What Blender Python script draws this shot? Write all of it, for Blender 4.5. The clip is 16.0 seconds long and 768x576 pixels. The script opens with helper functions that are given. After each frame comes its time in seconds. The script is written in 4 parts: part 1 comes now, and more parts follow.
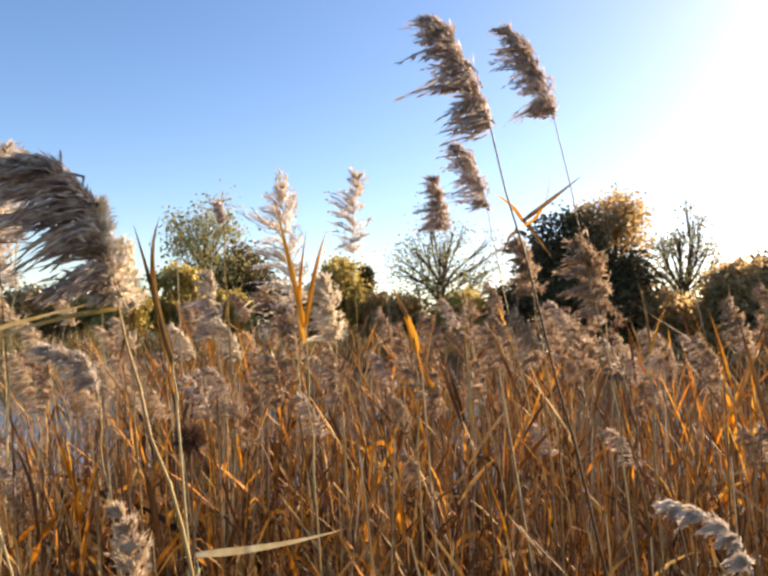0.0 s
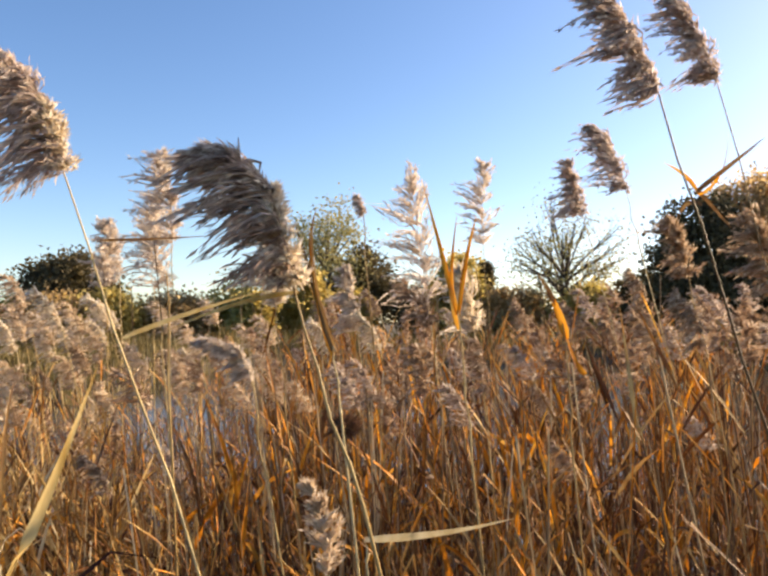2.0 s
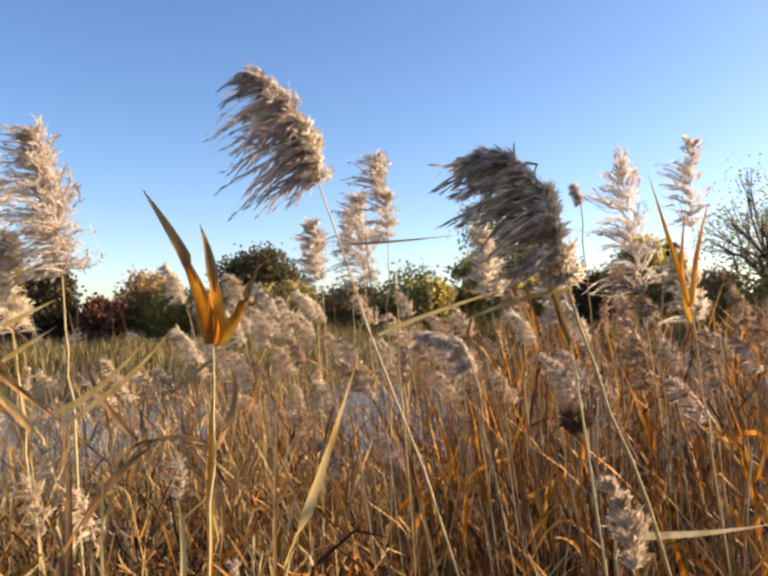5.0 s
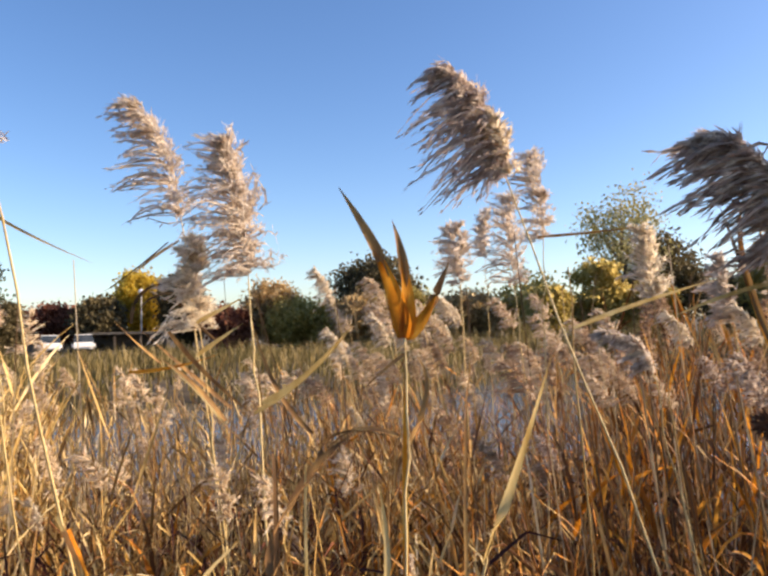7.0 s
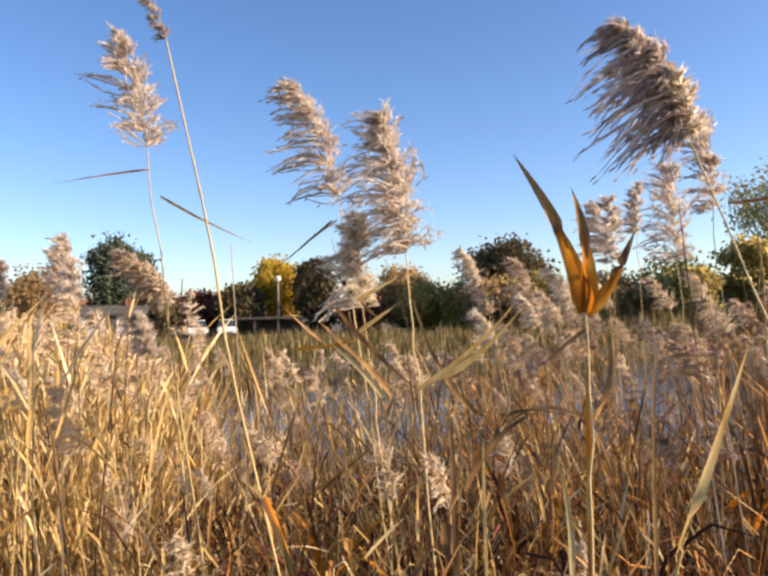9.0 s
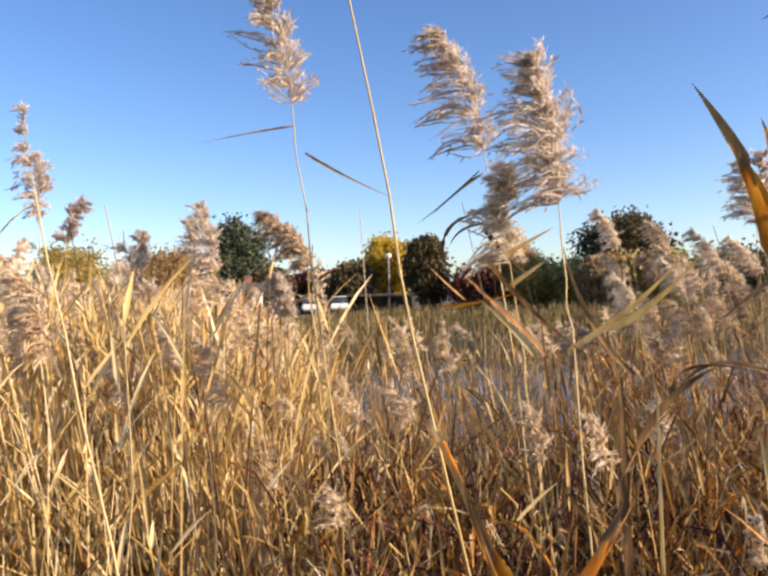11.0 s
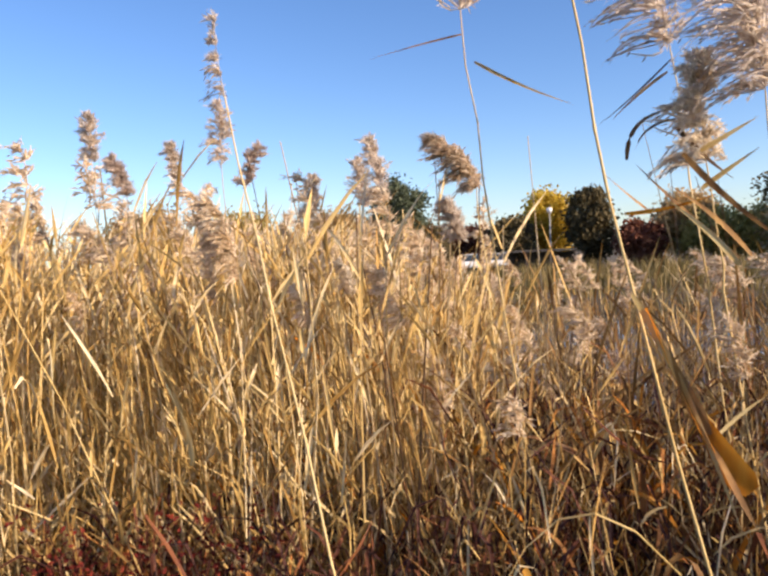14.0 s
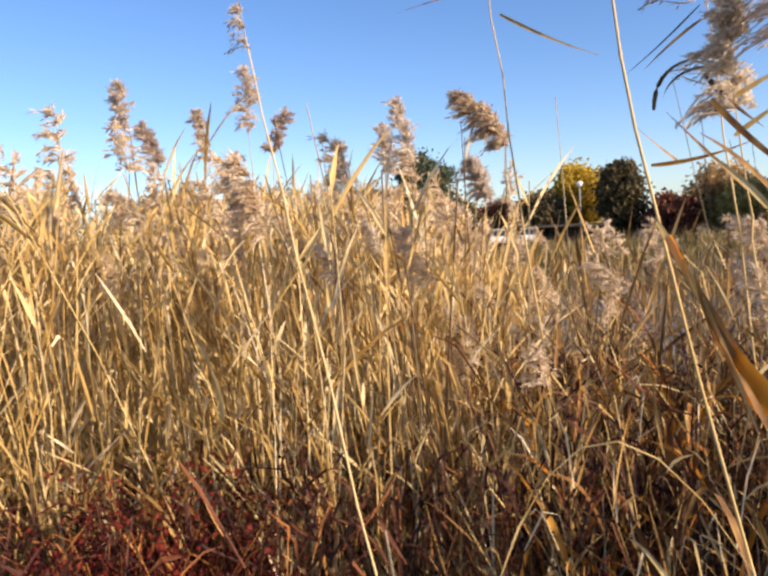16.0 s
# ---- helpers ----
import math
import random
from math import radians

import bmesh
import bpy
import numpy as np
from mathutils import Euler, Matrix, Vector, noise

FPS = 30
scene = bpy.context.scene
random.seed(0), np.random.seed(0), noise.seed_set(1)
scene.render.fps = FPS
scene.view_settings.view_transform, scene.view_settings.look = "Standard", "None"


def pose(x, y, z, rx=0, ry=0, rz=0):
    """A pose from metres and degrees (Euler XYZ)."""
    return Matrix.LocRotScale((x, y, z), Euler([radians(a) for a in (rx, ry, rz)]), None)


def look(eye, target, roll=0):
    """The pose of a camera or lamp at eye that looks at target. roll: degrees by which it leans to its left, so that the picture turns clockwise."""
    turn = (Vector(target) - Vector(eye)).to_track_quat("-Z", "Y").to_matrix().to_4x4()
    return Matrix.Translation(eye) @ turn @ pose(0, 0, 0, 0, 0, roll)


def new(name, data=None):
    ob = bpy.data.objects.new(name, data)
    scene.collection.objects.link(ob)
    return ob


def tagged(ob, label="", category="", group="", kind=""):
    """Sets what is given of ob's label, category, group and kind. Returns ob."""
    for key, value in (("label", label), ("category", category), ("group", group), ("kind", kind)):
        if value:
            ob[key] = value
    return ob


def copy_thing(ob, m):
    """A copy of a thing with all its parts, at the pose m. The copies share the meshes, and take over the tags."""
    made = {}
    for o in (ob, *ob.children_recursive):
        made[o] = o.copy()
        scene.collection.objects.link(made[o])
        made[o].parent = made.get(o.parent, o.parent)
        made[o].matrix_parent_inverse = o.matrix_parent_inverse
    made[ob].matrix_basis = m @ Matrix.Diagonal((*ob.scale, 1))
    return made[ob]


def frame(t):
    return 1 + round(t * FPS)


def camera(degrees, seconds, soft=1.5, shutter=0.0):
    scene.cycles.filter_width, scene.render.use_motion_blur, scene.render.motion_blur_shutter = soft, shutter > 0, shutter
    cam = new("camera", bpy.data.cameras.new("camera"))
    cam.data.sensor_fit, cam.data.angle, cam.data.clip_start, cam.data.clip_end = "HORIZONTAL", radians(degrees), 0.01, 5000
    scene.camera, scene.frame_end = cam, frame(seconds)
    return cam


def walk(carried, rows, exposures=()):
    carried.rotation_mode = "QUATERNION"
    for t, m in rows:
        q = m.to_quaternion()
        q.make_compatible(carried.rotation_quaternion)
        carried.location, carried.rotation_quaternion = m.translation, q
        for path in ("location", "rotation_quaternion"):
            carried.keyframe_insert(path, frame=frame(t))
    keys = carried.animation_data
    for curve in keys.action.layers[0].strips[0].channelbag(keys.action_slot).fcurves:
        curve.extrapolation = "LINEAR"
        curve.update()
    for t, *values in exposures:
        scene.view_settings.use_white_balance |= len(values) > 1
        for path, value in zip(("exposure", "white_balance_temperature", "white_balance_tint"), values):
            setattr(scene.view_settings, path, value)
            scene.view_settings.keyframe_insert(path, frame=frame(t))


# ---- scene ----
cam = camera(58.0, 16.0, soft=2.75)
PATH = [
    (0.0, look((1.173, 0.856, 2.478), (1.134, 2.853, 2.587), 1.00)),
    (0.5, look((1.156, 0.893, 2.475), (1.011, 2.885, 2.575), 0.12)),
    (1.0, look((1.124, 0.896, 2.465), (0.898, 2.881, 2.563), 0.14)),
    (1.5, look((1.106, 0.886, 2.461), (0.801, 2.861, 2.553), 0.03)),
    (2.0, look((1.089, 0.880, 2.450), (0.710, 2.841, 2.549), -0.28)),
    (2.5, look((1.073, 0.862, 2.444), (0.618, 2.807, 2.544), -0.69)),
    (3.0, look((1.050, 0.864, 2.451), (0.529, 2.792, 2.553), -1.70)),
    (5.5, look((0.916, 0.764, 2.469), (0.006, 2.543, 2.544), -1.00)),
    (6.0, look((0.869, 0.732, 2.450), (-0.095, 2.482, 2.541), -1.26)),
    (6.5, look((0.844, 0.724, 2.444), (-0.203, 2.425, 2.543), -1.14)),
    (7.0, look((0.816, 0.719, 2.444), (-0.313, 2.367, 2.542), -1.15)),
    (7.5, look((0.788, 0.714, 2.437), (-0.420, 2.305, 2.536), -1.21)),
    (8.0, look((0.758, 0.719, 2.434), (-0.526, 2.250, 2.527), -1.11)),
    (8.5, look((0.733, 0.717, 2.430), (-0.620, 2.187, 2.512), -1.18)),
    (9.0, look((0.710, 0.697, 2.424), (-0.703, 2.111, 2.487), -1.42)),
    (11.5, look((0.570, 0.660, 2.351), (-1.096, 1.767, 2.341), -1.57)),
    (12.0, look((0.553, 0.658, 2.337), (-1.160, 1.691, 2.308), -1.73)),
    (12.5, look((0.546, 0.660, 2.314), (-1.211, 1.614, 2.268), -1.90)),
    (13.0, look((0.547, 0.643, 2.282), (-1.244, 1.532, 2.222), -2.35)),
    (13.5, look((0.542, 0.637, 2.260), (-1.276, 1.466, 2.182), -2.58)),
    (14.0, look((0.539, 0.635, 2.237), (-1.302, 1.409, 2.142), -2.83)),
    (14.5, look((0.548, 0.631, 2.226), (-1.312, 1.358, 2.109), -3.01)),
    (15.0, look((0.550, 0.621, 2.210), (-1.322, 1.314, 2.079), -3.10)),
    (15.5, look((0.558, 0.620, 2.193), (-1.320, 1.293, 2.048), -3.19)),
    (16.0, look((0.560, 0.630, 2.176), (-1.309, 1.325, 2.018), -3.23)),
]
walk(cam, PATH, [(0.0, 1.19, 8000, 15), (4.0, 1.13, 7700, 16), (9.0, 1.0, 7100, 18), (16.0, 0.88, 6900, 19)])

# ---- light ----
SUN_AZ, SUN_EL = 54.0, 23.5          # degrees clockwise from +y, and above the horizon
world = bpy.data.worlds.new("autumn_sky")
scene.world = world
world.use_nodes = True
wn = world.node_tree
sky = wn.nodes.new("ShaderNodeTexSky")
sky.sky_type, sky.sun_disc = "NISHITA", False
sky.sun_elevation, sky.sun_rotation = radians(SUN_EL), radians(SUN_AZ)
sky.air_density, sky.dust_density, sky.ozone_density = 0.85, 0.8, 3.0
rich = wn.nodes.new("ShaderNodeHueSaturation")
rich.inputs["Hue"].default_value, rich.inputs["Saturation"].default_value = 0.5035, 1.18
wn.links.new(sky.outputs[0], rich.inputs["Color"])
wn.links.new(rich.outputs[0], wn.nodes["Background"].inputs[0])
wn.nodes["Background"].inputs[1].default_value = 0.122
sun_data = bpy.data.lights.new("sun", "SUN")
sun_data.energy, sun_data.angle, sun_data.color = 5.0, radians(0.6), (1.0, 0.85, 0.64)
sun = new("sun", sun_data)
sun_dir = Vector((math.sin(radians(SUN_AZ)) * math.cos(radians(SUN_EL)), math.cos(radians(SUN_AZ)) * math.cos(radians(SUN_EL)), math.sin(radians(SUN_EL))))
sun.matrix_world = look(sun_dir * 50, (0, 0, 0))


# ---- materials ----
def ramp(nt, factor, stops):
    node = nt.nodes.new("ShaderNodeValToRGB")
    el = node.color_ramp.elements
    while len(el) < len(stops):
        el.new(0.5)
    for e, (p, c) in zip(el, stops):
        e.position, e.color = p, (*c, 1)
    nt.links.new(factor, node.inputs[0])
    return node.outputs[0]


def plant(name, stops, through_light=0.35, rough=0.6, scale=30.0, island=True, stretch=(1, 1, 1), grain=0.35):
    """Dry or living plant matter: varies from piece to piece and along its grain, and lets some light through."""
    m = bpy.data.materials.new(name)
    m.use_nodes = True
    nt = m.node_tree
    nt.nodes.clear()
    out = nt.nodes.new("ShaderNodeOutputMaterial")
    if island:
        src = nt.nodes.new("ShaderNodeNewGeometry").outputs["Random Per Island"]
    else:
        src = nt.nodes.new("ShaderNodeObjectInfo").outputs["Random"]
    tc = nt.nodes.new("ShaderNodeTexCoord")
    mp = nt.nodes.new("ShaderNodeMapping")
    mp.inputs["Scale"].default_value = stretch
    nt.links.new(tc.outputs["Object"], mp.inputs[0])
    nz = nt.nodes.new("ShaderNodeTexNoise")
    nz.inputs["Scale"].default_value, nz.inputs["Detail"].default_value = scale, 4
    nt.links.new(mp.outputs[0], nz.inputs["Vector"])
    mix = nt.nodes.new("ShaderNodeMix")
    mix.inputs[0].default_value = grain
    spread = nt.nodes.new("ShaderNodeMapRange")
    spread.inputs["From Min"].default_value, spread.inputs["From Max"].default_value = 0.33, 0.67
    nt.links.new(nz.outputs[0], spread.inputs["Value"])
    nt.links.new(src, mix.inputs[2])
    nt.links.new(spread.outputs[0], mix.inputs[3])
    col = ramp(nt, mix.outputs[0], stops)
    p = nt.nodes.new("ShaderNodeBsdfPrincipled")
    p.inputs["Roughness"].default_value = rough
    p.inputs["Specular IOR Level"].default_value = 0.2
    nt.links.new(col, p.inputs["Base Color"])
    tr = nt.nodes.new("ShaderNodeBsdfTranslucent")
    nt.links.new(col, tr.inputs[0])
    ms = nt.nodes.new("ShaderNodeMixShader")
    ms.inputs[0].default_value = through_light
    nt.links.new(p.outputs[0], ms.inputs[1])
    nt.links.new(tr.outputs[0], ms.inputs[2])
    nt.links.new(ms.outputs[0], out.inputs[0])
    return m


def surface(name, stops, scale=4.0, rough=0.8, bump=0.3, metal=0.0, detail=6):
    m = bpy.data.materials.new(name)
    m.use_nodes = True
    nt = m.node_tree
    p = nt.nodes["Principled BSDF"]
    tc = nt.nodes.new("ShaderNodeTexCoord")
    nz = nt.nodes.new("ShaderNodeTexNoise")
    nz.inputs["Scale"].default_value, nz.inputs["Detail"].default_value = scale, detail
    nt.links.new(tc.outputs["Object"], nz.inputs["Vector"])
    nt.links.new(ramp(nt, nz.outputs[0], stops), p.inputs["Base Color"])
    p.inputs["Roughness"].default_value, p.inputs["Metallic"].default_value = rough, metal
    if bump:
        n2 = nt.nodes.new("ShaderNodeTexNoise")
        n2.inputs["Scale"].default_value, n2.inputs["Detail"].default_value = scale * 6, 4
        nt.links.new(tc.outputs["Object"], n2.inputs["Vector"])
        b = nt.nodes.new("ShaderNodeBump")
        b.inputs["Strength"].default_value, b.inputs["Distance"].default_value = bump, 0.05
        nt.links.new(n2.outputs[0], b.inputs["Height"])
        nt.links.new(b.outputs[0], p.inputs["Normal"])
    return m


PLUME = {
    # darker tint: shade of a backlit plume body put into the colour
    "dark": plant("plume_shaded", [(0.0, (0.15, 0.10, 0.078)), (0.45, (0.42, 0.32, 0.26)), (0.8, (0.80, 0.70, 0.59)), (1.0, (0.88, 0.80, 0.70))], 0.52, 0.7, 38, grain=0.5),
    "grey": plant("plume_grey", [(0.0, (0.27, 0.20, 0.165)), (0.5, (0.56, 0.46, 0.40)), (1.0, (0.88, 0.80, 0.71))], 0.55, 0.7, 38, grain=0.5),
    "pale": plant("plume_pale", [(0.0, (0.34, 0.26, 0.20)), (0.5, (0.64, 0.55, 0.46)), (1.0, (0.92, 0.87, 0.80))], 0.56, 0.7, 38, grain=0.5),
    "gold": plant("plume_gold", [(0.0, (0.32, 0.22, 0.13)), (0.5, (0.62, 0.49, 0.35)), (1.0, (0.90, 0.82, 0.70))], 0.55, 0.7, 38, grain=0.5),
    "tan": plant("plume_tan", [(0.0, (0.30, 0.21, 0.13)), (0.5, (0.60, 0.46, 0.32)), (1.0, (0.90, 0.81, 0.66))], 0.5, 0.7, 38, grain=0.5),
    "brown": plant("plume_brown", [(0.0, (0.16, 0.10, 0.06)), (0.5, (0.42, 0.29, 0.19)), (1.0, (0.86, 0.74, 0.57))], 0.45, 0.7, 38, grain=0.5),
    "cream": plant("plume_cream", [(0.0, (0.46, 0.36, 0.25)), (0.5, (0.74, 0.65, 0.51)), (1.0, (0.93, 0.89, 0.80))], 0.58, 0.7, 38, grain=0.5),
}
STEM = plant("reed_stem_straw", [(0.2, (0.33, 0.21, 0.08)), (0.5, (0.52, 0.37, 0.16)), (0.8, (0.62, 0.48, 0.25))], 0.05, 0.45, 18, False, (1, 1, 0.2))
# the straw stem darkened to brown, standing in for its backlit shade
BACKLIT_STEM = plant("reed_stem_backlit", [(0.2, (0.10, 0.055, 0.025)), (0.5, (0.20, 0.12, 0.05)), (0.8, (0.33, 0.22, 0.10))], 0.05, 0.55, 18, False, (1, 1, 0.2))
LEAF = {
    "straw": plant("leaf_straw", [(0.2, (0.42, 0.27, 0.08)), (0.5, (0.60, 0.43, 0.17)), (0.9, (0.70, 0.56, 0.28))], 0.4, 0.75, 25, False, (1, 1, 0.2), 0.6),
    "orange": plant("leaf_orange", [(0.12, (0.30, 0.10, 0.015)), (0.42, (0.66, 0.24, 0.02)), (0.72, (0.78, 0.38, 0.05)), (0.95, (0.72, 0.50, 0.16))], 0.55, 0.75, 22, False, (1, 1, 0.3), 0.7),
    "brown": plant("leaf_brown", [(0.2, (0.09, 0.05, 0.025)), (0.5, (0.22, 0.12, 0.05)), (0.9, (0.42, 0.25, 0.09))], 0.25, 0.75, 25, False, (1, 1, 0.3), 0.6),
    "cream": plant("leaf_cream", [(0.2, (0.48, 0.36, 0.18)), (0.5, (0.64, 0.52, 0.30)), (0.9, (0.76, 0.66, 0.46))], 0.35, 0.75, 25, False, (1, 1, 0.3), 0.6),
}
BED_RUSSET = plant("reed_bed_russet", [(0.0, (0.06, 0.022, 0.009)), (0.3, (0.16, 0.062, 0.02)), (0.5, (0.34, 0.15, 0.035)), (0.65, (0.54, 0.36, 0.14)), (0.84, (0.66, 0.23, 0.015)), (1.0, (0.72, 0.55, 0.31))], 0.12, 0.6, 12, True, (1, 1, 0.3), 0.25)
STALK = plant("grey_straw_stalk", [(0.0, (0.05, 0.026, 0.014)), (0.45, (0.17, 0.10, 0.05)), (0.7, (0.48, 0.36, 0.20)), (1.0, (0.70, 0.60, 0.43))], 0.05, 0.5, 10, True, (1, 1, 0.2), 0.3)
# withered maroon, its dark end deepened to carry shade low in the bed
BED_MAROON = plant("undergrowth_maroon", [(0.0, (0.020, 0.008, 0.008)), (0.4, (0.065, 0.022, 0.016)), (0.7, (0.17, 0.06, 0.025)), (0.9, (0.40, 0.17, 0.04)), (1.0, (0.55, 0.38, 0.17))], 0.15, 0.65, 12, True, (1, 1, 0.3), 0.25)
BED_GOLD = plant("reed_bed_gold", [(0.0, (0.12, 0.055, 0.018)), (0.2, (0.38, 0.23, 0.07)), (0.45, (0.62, 0.43, 0.16)), (0.7, (0.73, 0.57, 0.29)), (1.0, (0.86, 0.76, 0.55))], 0.32, 0.6, 12, True, (1, 1, 0.3), 0.25)
BED_PLUME = plant("reed_bed_plume", [(0.0, (0.42, 0.30, 0.18)), (0.5, (0.70, 0.56, 0.39)), (1.0, (0.92, 0.83, 0.68))], 0.5, 0.7, 24, grain=0.5)
BED_TAN = plant("reed_bed_tan", [(0.0, (0.08, 0.035, 0.012)), (0.3, (0.28, 0.15, 0.05)), (0.55, (0.46, 0.28, 0.09)), (0.8, (0.60, 0.44, 0.20)), (1.0, (0.76, 0.64, 0.43))], 0.2, 0.6, 12, True, (1, 1, 0.3), 0.25)
BED_PLUME_DARK = plant("reed_bed_plume_brown", [(0.0, (0.13, 0.075, 0.05)), (0.45, (0.34, 0.22, 0.14)), (0.75, (0.62, 0.46, 0.31)), (1.0, (0.90, 0.80, 0.65))], 0.32, 0.7, 24, grain=0.5)
BROAD_ORANGE = plant("broad_leaf_rust", [(0.0, (0.30, 0.10, 0.015)), (0.4, (0.60, 0.22, 0.02)), (0.75, (0.72, 0.40, 0.08)), (1.0, (0.72, 0.55, 0.24))], 0.45, 0.5, 14, True, (1, 1, 0.3), 0.4)
BROAD_BROWN = plant("broad_leaf_brown", [(0.0, (0.04, 0.018, 0.010)), (0.5, (0.12, 0.055, 0.022)), (0.85, (0.26, 0.13, 0.05)), (1.0, (0.45, 0.30, 0.14))], 0.2, 0.55, 14, True, (1, 1, 0.3), 0.4)
SEDGE = plant("sedge", [(0.0, (0.06, 0.05, 0.016)), (0.4, (0.14, 0.11, 0.038)), (0.7, (0.25, 0.185, 0.075)), (1.0, (0.42, 0.33, 0.19))], 0.3, 0.6, 3)
RED_LEAF = plant("crimson_leaf", [(0.0, (0.05, 0.009, 0.007)), (0.6, (0.15, 0.020, 0.014)), (1.0, (0.30, 0.055, 0.03))], 0.35, 0.85)
BARK = surface("bark", [(0.3, (0.06, 0.045, 0.035)), (0.7, (0.17, 0.13, 0.10))], 3, 0.9)
MUD = surface("bank_soil", [(0.3, (0.035, 0.025, 0.016)), (0.55, (0.075, 0.055, 0.03)), (0.75, (0.14, 0.11, 0.05))], 0.7, 0.95, 0.5)


def water_material():
    m = bpy.data.materials.new("pond_water")
    m.use_nodes = True
    nt = m.node_tree
    p = nt.nodes["Principled BSDF"]
    p.inputs["Base Color"].default_value = (0.07, 0.065, 0.055, 1)
    p.inputs["Roughness"].default_value = 0.16
    p.inputs["IOR"].default_value = 1.33
    tc = nt.nodes.new("ShaderNodeTexCoord")
    nz = nt.nodes.new("ShaderNodeTexNoise")
    nz.inputs["Scale"].default_value, nz.inputs["Detail"].default_value = 3.0, 5
    nt.links.new(tc.outputs["Object"], nz.inputs["Vector"])
    b = nt.nodes.new("ShaderNodeBump")
    b.inputs["Strength"].default_value, b.inputs["Distance"].default_value = 0.25, 0.05
    nt.links.new(nz.outputs[0], b.inputs["Height"])
    nt.links.new(b.outputs[0], p.inputs["Normal"])
    return m


WATER = water_material()

# ---- mesh helpers ----
WIND = np.array([-0.88, -0.42, 0.0])
WIND /= np.linalg.norm(WIND)
DOWN = np.array([0.0, 0.0, -1.0])
rng = np.random.default_rng(7)


def unit(v):
    return v / np.maximum(np.linalg.norm(v, axis=-1, keepdims=True), 1e-9)


class Soup:
    """Collects vertices and quads."""

    def __init__(self):
        self.v, self.f, self.n = [], [], 0

    def add(self, verts, faces):
        self.v.append(np.asarray(verts, float))
        self.f.append(np.asarray(faces, int) + self.n)
        self.n += len(verts)

    def arrays(self):
        return np.concatenate(self.v), np.concatenate(self.f)

    def mesh(self, name, material, origin=(0, 0, 0), smooth=False):
        v, f = self.arrays()
        me = bpy.data.meshes.new(name)
        me.from_pydata((v - np.asarray(origin)).tolist(), [], f.tolist())
        me.materials.append(material)
        if smooth:
            me.polygons.foreach_set("use_smooth", [True] * len(me.polygons))
        return me


def part(name, soup, material, parent, label="", origin=(0, 0, 0), smooth=False):
    ob = new(name, soup.mesh(name, material, origin, smooth))
    ob.parent = parent
    if label:
        ob["label"] = label
    return ob


def bezier(a, b, c, n):
    """n points on a smooth line from a through b to c."""
    a, b, c = (np.asarray(p, float) for p in (a, b, c))
    q = 2 * b - 0.5 * (a + c)
    u = np.linspace(0, 1, n)[:, None]
    return (1 - u) ** 2 * a + 2 * u * (1 - u) * q + u ** 2 * c


def frames_along(pts):
    tan = unit(np.gradient(pts, axis=0))
    ref = np.where(np.abs(tan[:, 2:3]) > 0.9, np.array([[1.0, 0, 0]]), np.array([[0, 0, 1.0]]))
    side = unit(np.cross(tan, ref))
    return tan, side, np.cross(side, tan)


def tube(soup, pts, radii, sides=6):
    _, s, u = frames_along(pts)
    a = np.arange(sides) / sides * 2 * np.pi
    ring = s[:, None] * np.cos(a)[None, :, None] + u[:, None] * np.sin(a)[None, :, None]
    v = (pts[:, None] + ring * np.asarray(radii)[:, None, None]).reshape(-1, 3)
    i, j = np.meshgrid(np.arange(len(pts) - 1), np.arange(sides), indexing="ij")
    k = (j + 1) % sides
    f = np.stack([i * sides + j, i * sides + k, (i + 1) * sides + k, (i + 1) * sides + j], -1).reshape(-1, 4)
    soup.add(v, f)


def blade(soup, pts, width, twist=0.0, fold=0.25, turn=0.0, base=0.35):
    """A folded grass leaf along pts, widest in its lower half, pointed at the end."""
    n = len(pts)
    u = np.linspace(0, 1, n)
    w = width * 0.5 * np.minimum(1, base + u * 3) * (1 - u ** 2.2) + 0.0003
    _, s, up = frames_along(pts)
    ang = turn + twist * u
    s2 = s * np.cos(ang)[:, None] + up * np.sin(ang)[:, None]
    n2 = -s * np.sin(ang)[:, None] + up * np.cos(ang)[:, None]
    l = pts + s2 * w[:, None] + n2 * (w * fold)[:, None]
    r = pts - s2 * w[:, None] + n2 * (w * fold)[:, None]
    v = np.stack([l, pts, r], 1).reshape(-1, 3)
    i = np.arange(n - 1) * 3
    f = np.concatenate([np.stack([i, i + 1, i + 4, i + 3], -1), np.stack([i + 1, i + 2, i + 5, i + 4], -1)])
    soup.add(v, f)


def flakes(soup, p, d, length, width, r):
    """Small pointed scales at p along d."""
    n = len(p)
    side = unit(np.cross(d, r.normal(size=(n, 3))))
    nor = np.cross(side, d)
    L, W = length[:, None], width[:, None]
    v = np.stack([p, p + d * L * 0.45 + side * W, p + d * L + nor * W * 0.8, p + d * L * 0.45 - side * W], 1).reshape(-1, 3)
    soup.add(v, np.arange(n * 4).reshape(-1, 4))


RIBBON = np.array([0.0, 0.22, 0.45, 0.68, 0.86, 1.0])
RIBBON_WIDTH = np.array([0.35, 0.8, 1.0, 0.9, 0.6, 0.08])


def ribbon(soup, pts, across, width):
    """A thin tapering strand along pts."""
    side = unit(np.cross(np.gradient(pts, axis=0), across)) * (RIBBON_WIDTH * width)[:, None]
    k = np.arange(5) * 2
    soup.add(np.stack([pts - side, pts + side], 1).reshape(-1, 3), np.stack([k, k + 1, k + 3, k + 2], -1))


